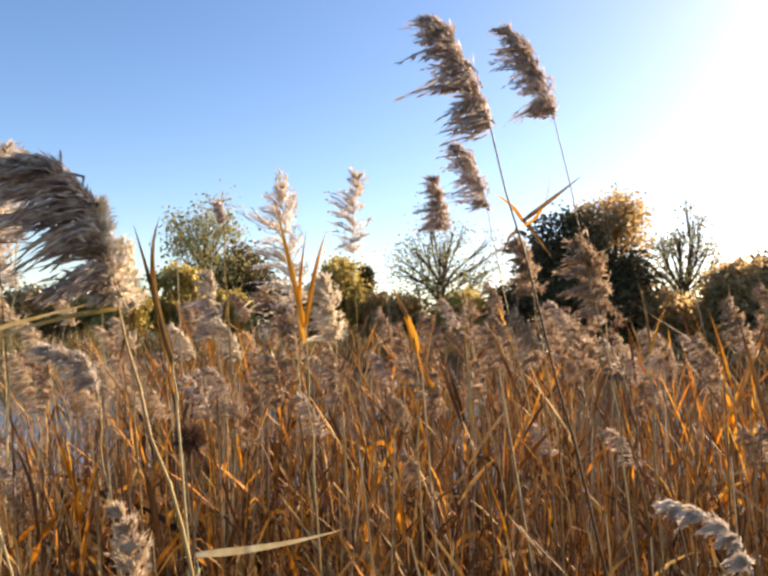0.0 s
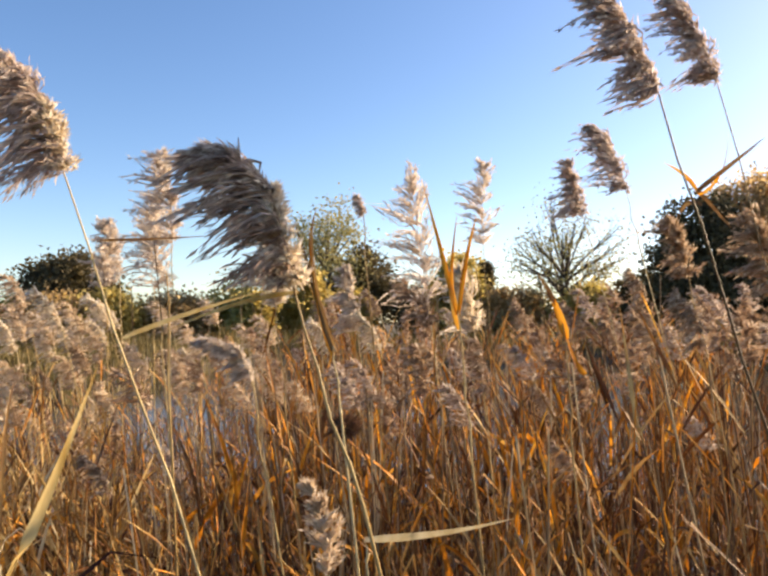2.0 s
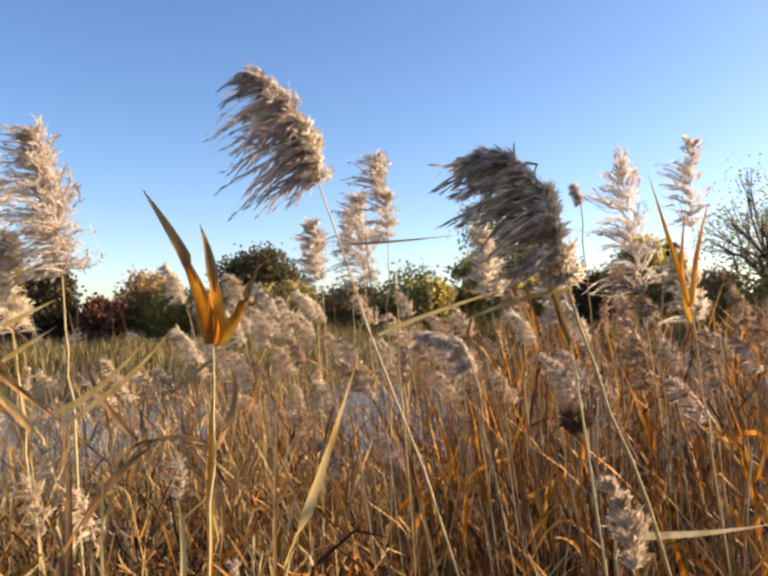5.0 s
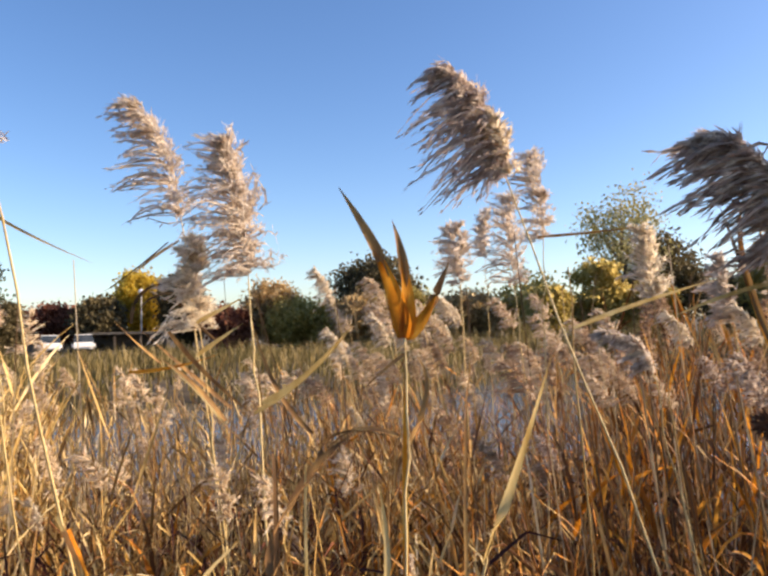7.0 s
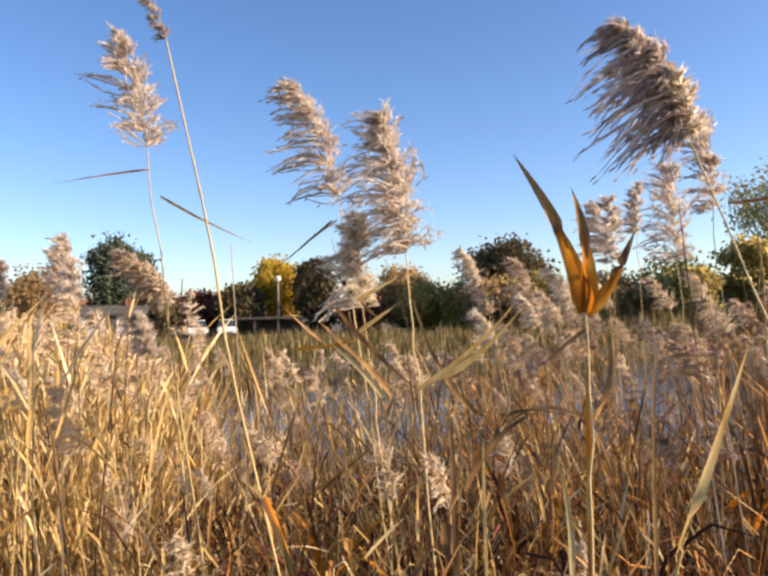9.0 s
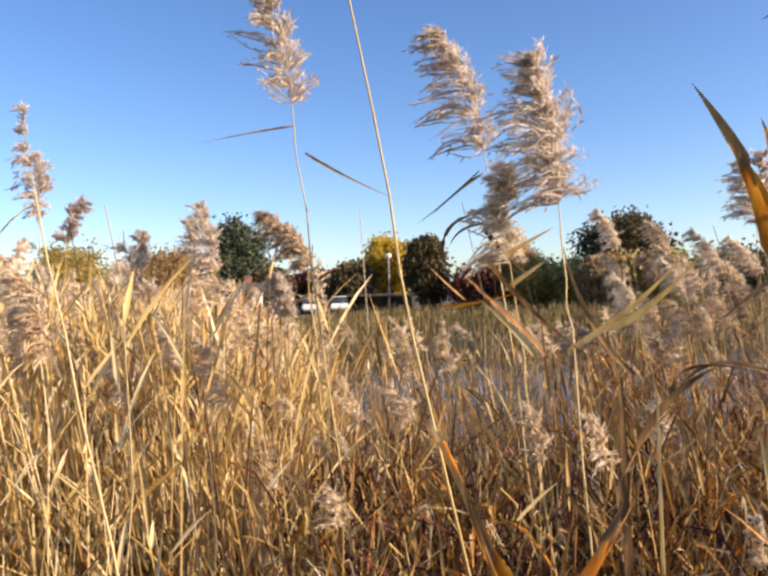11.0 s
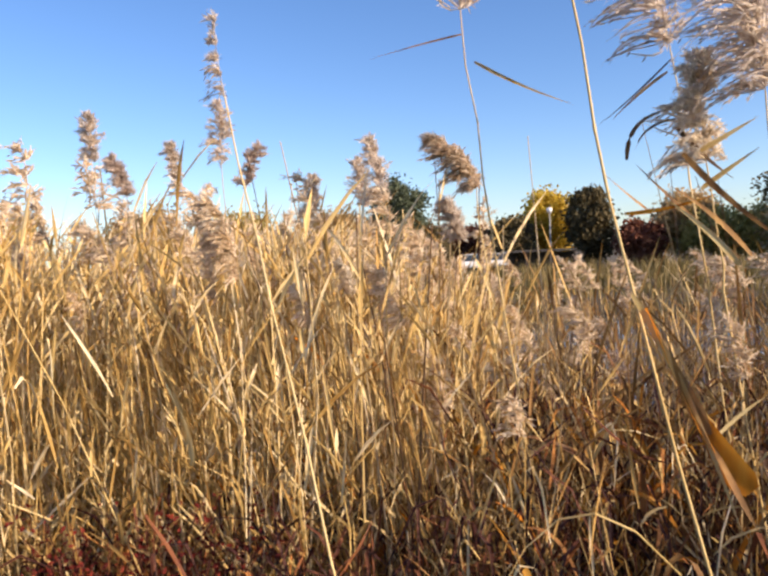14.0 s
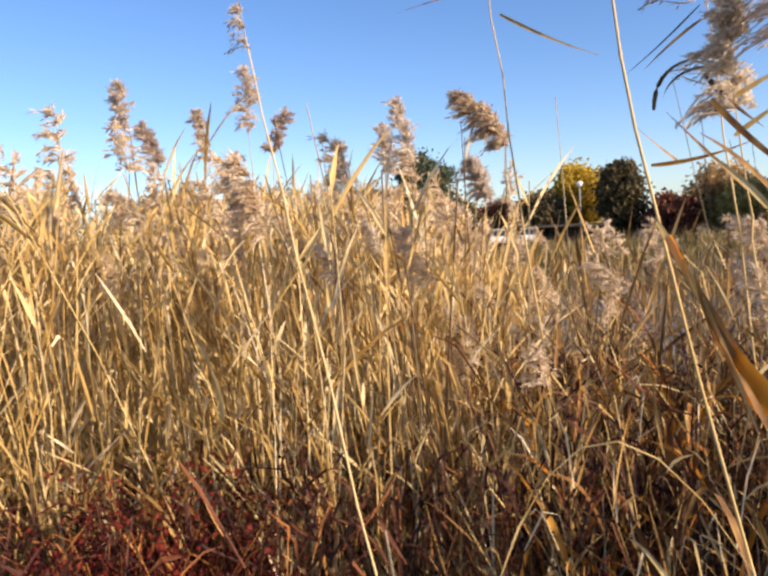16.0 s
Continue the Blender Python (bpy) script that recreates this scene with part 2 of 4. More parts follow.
def plume(soup, neck, tip, stem_dir, size, dens, wind, droop, r, locks=30, strands=7, beads=13, scale=1.0, arch=0.55):
    """A reed's flower head: tapering locks of fine strands set with scales, in tiers on a bending axis from neck to tip. size: how far the locks reach, in axis lengths."""
    neck, tip = np.asarray(neck, float), np.asarray(tip, float)
    tip = neck + (tip - neck) * 0.90
    length = np.linalg.norm(tip - neck)
    q = neck + unit(np.asarray(stem_dir, float)) * length * arch
    locks = max(8, int(locks * dens * (2.3 if wind > 0.65 else 1.7)))
    strands = max(3, strands - 2)
    tube_pts = np.stack([(1 - u) ** 2 * neck + 2 * u * (1 - u) * q + u * u * tip for u in np.linspace(0, 1, 8)])
    tube(soup, tube_pts, np.linspace(0.0018, 0.0006, 8) * scale, 4)
    tiers = min(9, max(5, int(length / 0.034)))
    tufts = max(3, beads // 2)
    swell = r.uniform(0.72, 1.28, tiers)
    for k in range(locks):
        tier = int(k * tiers / locks)
        s = min(0.985, (tier + 0.08 + 0.55 * r.random()) / tiers)
        p0 = (1 - s) ** 2 * neck + 2 * s * (1 - s) * q + s * s * tip
        tan = unit(2 * (1 - s) * (q - neck) + 2 * s * (tip - q))
        reach = (0.62 if wind > 0.65 else 0.80) * size * length * (0.22 + 1.0 * (0.36 + s) * (1 - s) ** 1.15) * swell[tier] * r.uniform(0.5, 1.15)
        ang = r.uniform(0, 2 * np.pi)
        a1 = unit(np.cross(tan, np.array([0.3, 0.5, 0.81])))
        radial = a1 * math.cos(ang) + np.cross(tan, a1) * math.sin(ang)
        blown = wind * r.uniform(0.75, 1.2)
        if r.random() < 0.22:       # a short lock in the lee of the axis
            blown, reach = 0.15 * wind, reach * 0.65
        d0 = unit(tan * (0.70 + 0.35 * s) + radial * (0.46 if wind > 0.65 else 0.72) + WIND * 0.42 * blown)
        bend = WIND * 0.62 * blown + DOWN * droop * (0.9 + 1.5 * min(1.0, wind)) * r.uniform(0.8, 1.2) * (1.25 - 0.75 * s)
        girth = 0.085 * reach + 0.0018 * scale
        for _ in range(strands):
            ll = reach * r.uniform(0.62, 1.0)
            off = r.normal(size=3) * girth
            u = RIBBON[:, None]
            pts = p0 + d0 * ll * u + bend * ll * 0.62 * u * u + off * np.sin(np.pi * u ** 0.8)
            ribbon(soup, pts, r.normal(size=3), r.uniform(0.0018, 0.0036) * scale)
            u = r.uniform(0.08, 1.0, (tufts, 1))
            pts = p0 + d0 * ll * u + bend * ll * 0.62 * u * u + off * np.sin(np.pi * u ** 0.8)
            dirs = unit(d0 + bend * 1.24 * u + r.normal(size=(tufts, 3)) * 0.30)
            flakes(soup, pts, dirs, r.uniform(0.016, 0.030, tufts) * scale, r.uniform(0.0014, 0.0030, tufts) * scale, r)


def bank_height(x, y):
    """Height of the near bank's ground at x, y."""
    return max(-0.12, 0.75 - 0.24 * max(0.0, math.hypot(x - 0.8, y - 0.75) - 0.6))


# ---- ground and water ----
def ground_height(x, y):
    r = math.hypot(x - 0.8, y - 0.75)
    near = 0.75 - 0.24 * max(0.0, r - 0.6)
    back = 0.75 - 0.6 * max(0.0, y + 1.4) - 0.3 * max(0.0, -6 - x)
    az = math.degrees(math.atan2(-(x - 0.8), y - 0.75))
    shore = 40.0 - 19.0 * max(0.0, min(1.0, (az - 18) / 14.0)) if az > 0 else 40.0
    far = -0.5 + (r - shore) * 0.25
    return max(-0.6, near, min(0.5, far), min(0.75, back))


def build_ground():
    s = Soup()
    radii = [0.0, 0.7, 1.4, 2.2, 3.2, 4.5, 7, 12, 17, 19, 20.5, 22, 24, 27, 31, 35, 38, 40, 42, 44, 48, 56, 70, 100, 200, 600, 2500]
    n = 120
    v = [(0.8 + r * math.cos(a), 0.75 + r * math.sin(a)) for r in radii for a in np.arange(n) / n * 2 * np.pi]
    v = [(x, y, ground_height(x, y)) for x, y in v]
    f = [(i * n + j, i * n + (j + 1) % n, (i + 1) * n + (j + 1) % n, (i + 1) * n + j) for i in range(len(radii) - 1) for j in range(n)]
    s.add(v, f)
    tagged(new("ground", s.mesh("ground", MUD, smooth=True)), "brown marshy soil and grass of the pond's banks", "ground", kind="structure")
    w = Soup()
    a = np.arange(64) / 64 * 2 * np.pi
    ring = [(0.8 + r * math.cos(t), 0.75 + r * math.sin(t), 0.0) for r in (0.3, 20, 60) for t in a]
    w.add(ring, [(i * 64 + j, i * 64 + (j + 1) % 64, (i + 1) * 64 + (j + 1) % 64, (i + 1) * 64 + j) for i in range(2) for j in range(64)])
    tagged(new("water", w.mesh("water", WATER)), "still grey-blue pond water reflecting the sky", "water", kind="structure")


build_ground()

# ---- single reeds ----
REEDS = []


def plain_leaf(parent, origin, start, azimuth, length, width, kind, r):
    """A hanging or rising leaf from the stem at start."""
    out = np.array([math.cos(azimuth), math.sin(azimuth), 0.0])
    out = unit(out + WIND * 0.7)
    rise = r.uniform(0.3, 1.1)
    b = start + out * length * 0.5 + np.array([0, 0, length * 0.42 * rise])
    c = start + out * length * 0.92 + np.array([0, 0, length * r.uniform(-0.25, 0.55)])
    s = Soup()
    blade(s, bezier(start, b, c, 8), width, r.uniform(-1, 1), 0.3, r.uniform(-0.5, 0.5))
    return part("leaf", s, LEAF[kind], parent, origin=origin)


def reed(foot, mid, neck, tip, size=1.0, dens=1.0, wind=1.0, droop=0.5, tint="grey", leaves=3, label="", radius=0.0042, stem="", fine=1.0, strands=7, beads=13, arch=0.55, rise=None):
    """One reed with its stem, leaves and, where tip is given, its plume."""
    r = np.random.default_rng(int(abs(foot[0] * 977 + foot[1] * 571 + neck[2] * 313) * 10) % 100000)
    ob = tagged(new("reed"), label, "reed", "reeds at the water's edge")
    foot, mid, neck = (np.asarray(p, float) for p in (foot, mid, neck))
    ob.location = foot
    low = np.linspace(0, 1, 6)[:-1, None]
    pts = np.concatenate([foot + (mid - foot) * low, mid + (neck - mid) * np.linspace(0, 1, 6)[:, None]])
    pts[1:-1] += r.normal(size=(len(pts) - 2, 3)) * 0.004
    s = Soup()
    tube(s, pts, np.linspace(radius, radius * 0.42, len(pts)), 7)
    for k in (2, 4, 6, 8):   # the nodes
        d = unit(pts[k + 1] - pts[k])
        tube(s, np.stack([pts[k] - d * 0.008, pts[k], pts[k] + d * 0.008]), np.array([0.8, 1.25, 0.8]) * radius * (1 - 0.05 * k), 7)
    part("stem", s, BACKLIT_STEM if (stem or tint) == "dark" else STEM, ob, origin=foot, smooth=True)
    if tip is not None:
        p = Soup()
        plume(p, neck, tip, neck - mid if rise is None else rise, size, dens, wind, droop, r, 30, strands, beads, scale=fine * (1.0 + 0.16 * max(0, np.linalg.norm(neck[:2] - [0.8, 0.75]) - 2)), arch=arch)
        part("plume", p, PLUME[tint], ob, origin=foot)
    kinds = ["straw", "orange", "brown", "straw"]
    for k in range(leaves):
        f = r.uniform(0.35, 0.72)
        plain_leaf(ob, foot, foot + (mid - foot) * f, r.uniform(0, 2 * np.pi), r.uniform(0.25, 0.42), r.uniform(0.010, 0.018), kinds[k % 4], r)
    REEDS.append(ob)
    return ob


def side_plume(ob, neck, tip, size, dens, tint):
    """Extra locks on the sheltered side of a reed's plume; their paler tint stands in for sunlight."""
    p = Soup()
    plume(p, neck, tip, np.asarray(tip) - np.asarray(neck), size, dens, 0.12, 0.6, np.random.default_rng(17), 30, 7, 12)
    part("side_plume", p, PLUME[tint], ob, "cream locks tinted for the plume's sunlit side", origin=ob.location)


def hero_leaf(ob, a, b, c, width, kind):
    """A leaf of the reed ob that runs from a through b to c; a broad orange one ends in a thin withered point."""
    s = Soup()
    seed = abs(a[0] * 37 + c[2] * 91)
    line = bezier(a, b, c, 20)
    turn, twist = 0.35 * math.sin(seed * 13) + 1.1, 0.6 * math.sin(seed * 7)
    broad = kind == "orange" and width > 0.02
    blade(s, line[:15] if broad else line[::2], width, twist, 0.35, turn, base=0.55)
    leaf = part("leaf", s, LEAF[kind], ob, {"orange": "burnt orange leaf", "brown": "dark withered leaf", "straw": "dry straw leaf", "cream": "bleached leaf"}[kind], origin=ob.location, smooth=True)
    if broad:
        t = Soup()
        blade(t, line[9:] + np.array([0.0, 0.0, 0.001]), width * 0.62, twist * 2, 0.5, turn + 0.2, base=0.15)
        part("leaf_tip", t, LEAF["brown"], leaf, "thin withered leaf tip", origin=ob.location, smooth=True)


reed_a = reed((2.026, 2.317, 0.415), (1.534, 2.294, 2.250), (1.363, 2.286, 2.890), (1.222, 2.209, 3.125), size=1.000, dens=1.20, wind=1.10, droop=0.50, tint="grey", leaves=3, stem="dark",
    label="tall thin reed with a brown feathery plume against the sky")
hero_leaf(reed_a, (1.434, 2.316, 2.703), (1.495, 2.296, 2.750), (1.552, 2.272, 2.797), 0.0100, "brown")
hero_leaf(reed_a, (1.434, 2.316, 2.703), (1.411, 2.315, 2.736), (1.370, 2.315, 2.765), 0.0090, "orange")
hero_leaf(reed_a, (1.438, 2.317, 2.695), (1.476, 2.303, 2.735), (1.486, 2.282, 2.824), 0.0080, "orange")
hero_leaf(reed_a, (1.444, 2.319, 2.675), (1.413, 2.324, 2.675), (1.394, 2.333, 2.623), 0.0090, "brown")
hero_leaf(reed_a, (1.431, 2.335, 2.719), (1.473, 2.335, 2.667), (1.504, 2.333, 2.625), 0.0080, "brown")
reed_b = reed((2.337, 3.074, 0.220), (1.938, 3.088, 2.036), (1.689, 3.097, 3.167), (1.507, 3.018, 3.466), size=1.000, dens=1.10, wind=0.90, droop=0.50, tint="grey", leaves=3, stem="dark",
    label="tall thin reed with a brown plume bent by the wind")
reed_big = reed((1.351, 1.840, 0.593), (0.857, 1.888, 2.167), (0.748, 1.899, 2.517), (0.626, 1.812, 2.726), arch=0.88, rise=(-0.058, -0.187, 0.981), size=1.20, dens=1.15, wind=1.25, droop=0.55, tint="dark", leaves=3, stem="straw",
    label="leaning golden reed with a heavy drooping brown plume")
hero_leaf(reed_big, (0.758, 1.903, 2.497), (0.663, 1.872, 2.477), (0.567, 1.830, 2.435), 0.0080, "straw")
side_plume(reed_big, (0.754, 1.902, 2.499), (0.716, 1.867, 2.668), 0.60, 1.20, "cream")
reed_c = reed((1.101, 5.347, -0.122), (0.942, 5.330, 2.052), (0.878, 5.323, 2.934), (0.910, 5.233, 3.492), size=1.000, dens=0.90, wind=0.30, droop=0.50, tint="pale", leaves=3,
    label="upright reed with a pale ragged plume")
reed_d = reed((1.010, 3.884, 0.135), (0.774, 3.988, 1.957), (0.700, 4.021, 2.527), (0.627, 3.932, 3.174), size=1.000, dens=1.00, wind=0.40, droop=0.50, tint="pale", leaves=3,
    label="upright reed with a pale plume and orange leaves")
reed_e = reed((2.128, 4.416, -0.049), (1.613, 4.414, 2.151), (1.421, 4.414, 2.971), (1.354, 4.366, 3.258), size=1.450, dens=0.90, wind=0.80, droop=0.50, tint="grey", leaves=3,
    label="slender reed with a brownish plume")
reed_f = reed((2.356, 4.566, -0.095), (1.680, 4.309, 2.744), (1.605, 4.281, 3.058), (1.450, 4.222, 3.398), size=1.450, dens=0.90, wind=0.80, droop=0.50, tint="grey", leaves=3,
    label="slender reed with a brownish plume")
reed_fan_b = reed((1.117, 2.557, 0.448), (0.959, 2.705, 2.094), (0.921, 2.740, 2.481), None, leaves=2,
    label="reed stem with upright burnt orange leaves")
hero_leaf(reed_fan_b, (0.919, 2.739, 2.468), (0.877, 2.726, 2.640), (0.828, 2.689, 2.840), 0.0170, "orange")
hero_leaf(reed_fan_b, (0.922, 2.740, 2.468), (0.943, 2.737, 2.615), (0.978, 2.727, 2.746), 0.0150, "orange")
hero_leaf(reed_fan_b, (0.923, 2.739, 2.428), (0.904, 2.735, 2.561), (0.926, 2.719, 2.760), 0.0140, "orange")
reed_fan_c = reed((0.931, 2.351, 0.506), (0.685, 2.462, 2.205), (0.658, 2.474, 2.395), None, leaves=2,
    label="reed stem with upright rusty brown leaves")
hero_leaf(reed_fan_c, (0.656, 2.473, 2.384), (0.612, 2.460, 2.543), (0.566, 2.426, 2.721), 0.0160, "brown")
hero_leaf(reed_fan_c, (0.658, 2.474, 2.384), (0.611, 2.457, 2.589), (0.630, 2.447, 2.734), 0.0160, "brown")
hero_leaf(reed_fan_c, (0.657, 2.473, 2.373), (0.623, 2.465, 2.498), (0.603, 2.444, 2.690), 0.0200, "orange")
reed_fan_d = reed((1.990, 2.724, 0.338), (1.929, 2.898, 2.159), (1.919, 2.926, 2.456), None, leaves=2,
    label="reed stem with a bright orange leaf")
hero_leaf(reed_fan_d, (1.922, 2.924, 2.412), (1.951, 2.914, 2.514), (1.993, 2.894, 2.600), 0.0240, "orange")
hero_leaf(reed_fan_d, (1.920, 2.925, 2.412), (1.913, 2.928, 2.528), (1.885, 2.931, 2.644), 0.0140, "brown")
reed_fan_e = reed((1.343, 2.769, 0.390), (1.236, 2.928, 2.140), (1.217, 2.956, 2.443), None, leaves=2,
    label="reed stem with a broad rusty leaf")
hero_leaf(reed_fan_e, (1.225, 2.954, 2.399), (1.194, 2.956, 2.501), (1.148, 2.953, 2.590), 0.0260, "orange")
hero_leaf(reed_fan_e, (1.278, 2.946, 2.298), (1.240, 2.952, 2.355), (1.201, 2.956, 2.516), 0.0200, "orange")
reed_h = reed((0.928, 2.318, 0.512), (0.432, 2.218, 1.966), (0.158, 2.163, 2.767), (0.064, 2.028, 3.031), arch=0.62, rise=(0.034, -0.259, 0.965), size=1.28, dens=1.3, wind=1.05, droop=0.70, tint="grey", leaves=3,
    label="leaning straw reed with a large silvery-brown plume")
side_plume(reed_h, (0.172, 2.156, 2.762), (0.158, 2.100, 2.915), 0.66, 0.65, "cream")
hero_leaf(reed_h, (0.213, 2.211, 2.627), (0.332, 2.253, 2.632), (0.456, 2.286, 2.642), 0.0090, "brown")
reed_s = reed((-0.279, 3.419, 0.200), (-0.228, 3.367, 2.308), (-0.217, 3.356, 2.758), (-0.234, 3.277, 3.132), size=1.000, dens=1.00, wind=0.35, droop=0.50, tint="pale", leaves=3,
    label="upright reed with a soft cream plume")
reed_sb = reed((-1.415, 5.099, -0.120), (-1.486, 5.039, 2.218), (-1.502, 5.025, 2.751), (-1.565, 4.946, 3.130), size=1.000, dens=0.90, wind=0.40, droop=0.50, tint="pale", leaves=3,
    label="distant reed with a soft cream plume")
reed_sc = reed((-1.416, 5.488, -0.124), (-1.450, 5.396, 2.274), (-1.459, 5.372, 2.909), (-1.430, 5.336, 3.267), size=1.000, dens=0.90, wind=0.30, droop=0.50, tint="pale", leaves=3,
    label="slender reed with a small pale plume")
reed_post = reed((0.255, 2.579, 0.436), (0.159, 2.630, 2.102), (0.131, 2.645, 2.590), None, leaves=2,
    label="bare dry reed stem broken at the top")
reed_fan = reed((0.113, 1.770, 0.593), (0.004, 1.969, 1.985), (-0.029, 2.030, 2.407), None, leaves=2,
    label="reed stem with three broad fiery orange leaves")
hero_leaf(reed_fan, (-0.031, 2.029, 2.407), (-0.058, 2.007, 2.551), (-0.128, 1.924, 2.745), 0.0460, "orange")
hero_leaf(reed_fan, (-0.029, 2.030, 2.407), (-0.024, 2.031, 2.528), (-0.040, 2.004, 2.671), 0.0420, "orange")
hero_leaf(reed_fan, (-0.027, 2.031, 2.407), (0.016, 2.053, 2.461), (0.067, 2.071, 2.576), 0.0400, "orange")
hero_leaf(reed_fan, (-0.027, 2.030, 2.374), (-0.070, 1.998, 2.332), (-0.109, 1.966, 2.289), 0.0100, "brown")
hero_leaf(reed_fan, (-0.032, 2.004, 2.192), (-0.117, 1.947, 2.205), (-0.167, 1.892, 2.141), 0.0140, "brown")
hero_leaf(reed_h, (0.317, 2.133, 2.421), (0.443, 2.171, 2.471), (0.599, 2.201, 2.518), 0.0100, "straw")
reed_blade = reed((-0.044, 1.409, 0.637), (0.177, 1.987, 1.959), (0.188, 2.014, 2.021), None, leaves=2,
    label="low reed with one broad straw leaf")
hero_leaf(reed_blade, (0.173, 1.985, 1.959), (0.215, 2.058, 2.133), (0.288, 2.122, 2.403), 0.0260, "straw")
reed_q = reed((-0.806, 2.432, 0.331), (-0.930, 2.253, 2.128), (-0.975, 2.187, 2.795), (-0.999, 1.997, 3.188), size=1.000, dens=1.20, wind=0.60, droop=0.50, tint="pale", leaves=3,
    label="tall reed with a golden-brown plume leaning over")
hero_leaf(reed_q, (-0.987, 2.190, 2.720), (-1.044, 2.133, 2.666), (-1.099, 2.073, 2.595), 0.0100, "brown")
reed_qb = reed((-0.507, 2.202, 0.422), (-0.601, 2.129, 2.248), (-0.619, 2.116, 2.577), (-0.609, 2.013, 2.999), size=1.150, dens=2.00, wind=0.50, droop=0.60, tint="pale", leaves=3,
    label="tall reed with a broad fluffy cream plume")
reed_v = reed((-0.563, 2.217, 0.408), (-0.740, 2.111, 2.106), (-0.774, 2.091, 2.431), (-0.750, 2.058, 2.726), size=1.200, dens=1.70, wind=0.35, droop=0.70, tint="cream", leaves=3,
    label="reed with a ragged drooping cream plume")
hero_leaf(reed_v, (-0.781, 2.001, 2.539), (-0.831, 1.954, 2.518), (-0.857, 1.933, 2.462), 0.0100, "brown")
hero_leaf(reed_v, (-0.641, 1.872, 2.430), (-0.571, 1.942, 2.312), (-0.467, 2.021, 2.198), 0.0180, "brown")
hero_leaf(reed_v, (-0.771, 1.979, 2.681), (-0.846, 1.920, 2.602), (-0.912, 1.858, 2.538), 0.0090, "brown")
reed_r = reed((-1.183, 1.951, 0.331), (-1.200, 1.744, 2.119), (-1.208, 1.652, 2.922), (-1.151, 1.534, 3.245), size=1.000, dens=1.0, wind=0.25, droop=0.50, tint="pale", leaves=3,
    label="tall pale reed with a layered tan plume")
hero_leaf(reed_r, (-1.218, 1.663, 2.859), (-1.285, 1.530, 2.832), (-1.340, 1.400, 2.800), 0.0100, "brown")
hero_leaf(reed_r, (-1.217, 1.696, 2.782), (-1.159, 1.822, 2.704), (-1.079, 1.960, 2.633), 0.0110, "straw")
reed_tall = reed((0.022, 1.576, 0.580), (-0.183, 1.278, 2.300), (-0.184, 1.166, 2.809), (-0.178, 1.128, 2.862), size=0.45, dens=0.40, wind=0.30, droop=0.30, tint="grey", leaves=3, radius=0.0030, fine=0.5, strands=5,
    label="very tall pale reed with a thin plume")
hero_leaf(reed_tall, (-0.152, 1.296, 2.151), (-0.076, 1.298, 2.018), (0.013, 1.290, 1.914), 0.0300, "orange")
hero_leaf(reed_tall, (-0.163, 1.286, 2.170), (-0.082, 1.297, 2.035), (0.010, 1.278, 1.894), 0.0120, "straw")
hero_leaf(reed_qb, (-0.604, 2.119, 2.194), (-0.443, 2.171, 2.310), (-0.290, 2.193, 2.456), 0.0160, "straw")
hero_leaf(reed_q, (-0.823, 2.256, 2.181), (-0.860, 2.087, 2.328), (-0.866, 1.928, 2.455), 0.0140, "brown")
reed_u = reed((-0.843, 1.275, 0.473), (-0.952, 1.049, 1.830), (-1.003, 0.926, 2.600), (-0.952, 0.901, 2.775), size=0.850, dens=0.30, wind=1.20, droop=0.50, tint="pale", leaves=3, strands=4, fine=0.7,
    label="tall thin reed with a sparse wispy plume")
reed_ua = reed((-4.045, 0.712, -0.125), (-3.806, 0.683, 2.433), (-3.767, 0.678, 2.850), (-3.718, 0.663, 3.130), size=0.820, dens=0.90, wind=0.20, droop=0.50, tint="pale", leaves=3,
    label="reed with a pinkish-grey upright plume")
reed_ub = reed((-3.639, 1.137, -0.130), (-3.552, 0.894, 2.196), (-3.536, 0.848, 2.631), (-3.510, 0.769, 2.862), size=0.820, dens=1.30, wind=0.30, droop=0.50, tint="grey", leaves=3,
    label="reed with a dense brown plume")
reed_uc = reed((-3.507, 1.475, -0.127), (-3.424, 1.169, 2.181), (-3.405, 1.099, 2.709), (-3.380, 1.065, 2.908), size=0.820, dens=0.80, wind=0.50, droop=0.50, tint="pale", leaves=3,
    label="reed with a grey-brown plume")
reed_ud = reed((-3.430, 1.401, -0.122), (-3.297, 1.335, 2.173), (-3.261, 1.318, 2.783), (-3.197, 1.317, 3.121), size=0.820, dens=0.70, wind=0.60, droop=0.50, tint="pale", leaves=3,
    label="reed with a loose grey plume")
reed_ue = reed((-3.503, 1.337, -0.128), (-3.377, 1.446, 2.166), (-3.350, 1.469, 2.660), (-3.297, 1.555, 2.898), size=0.820, dens=0.90, wind=0.30, droop=0.50, tint="grey", leaves=3,
    label="reed with a brown plume")
reed_uf = reed((-3.660, 1.966, -0.128), (-3.655, 1.946, 2.012), (-3.654, 1.941, 2.506), (-3.625, 1.947, 2.778), size=0.820, dens=1.00, wind=0.40, droop=0.50, tint="pale", leaves=3,
    label="reed with a tan plume")
reed_ug = reed((-3.327, 2.301, -0.122), (-3.355, 2.192, 2.005), (-3.361, 2.165, 2.524), (-3.336, 2.141, 2.834), size=0.820, dens=0.90, wind=0.20, droop=0.50, tint="pale", leaves=3,
    label="reed with a tan plume")
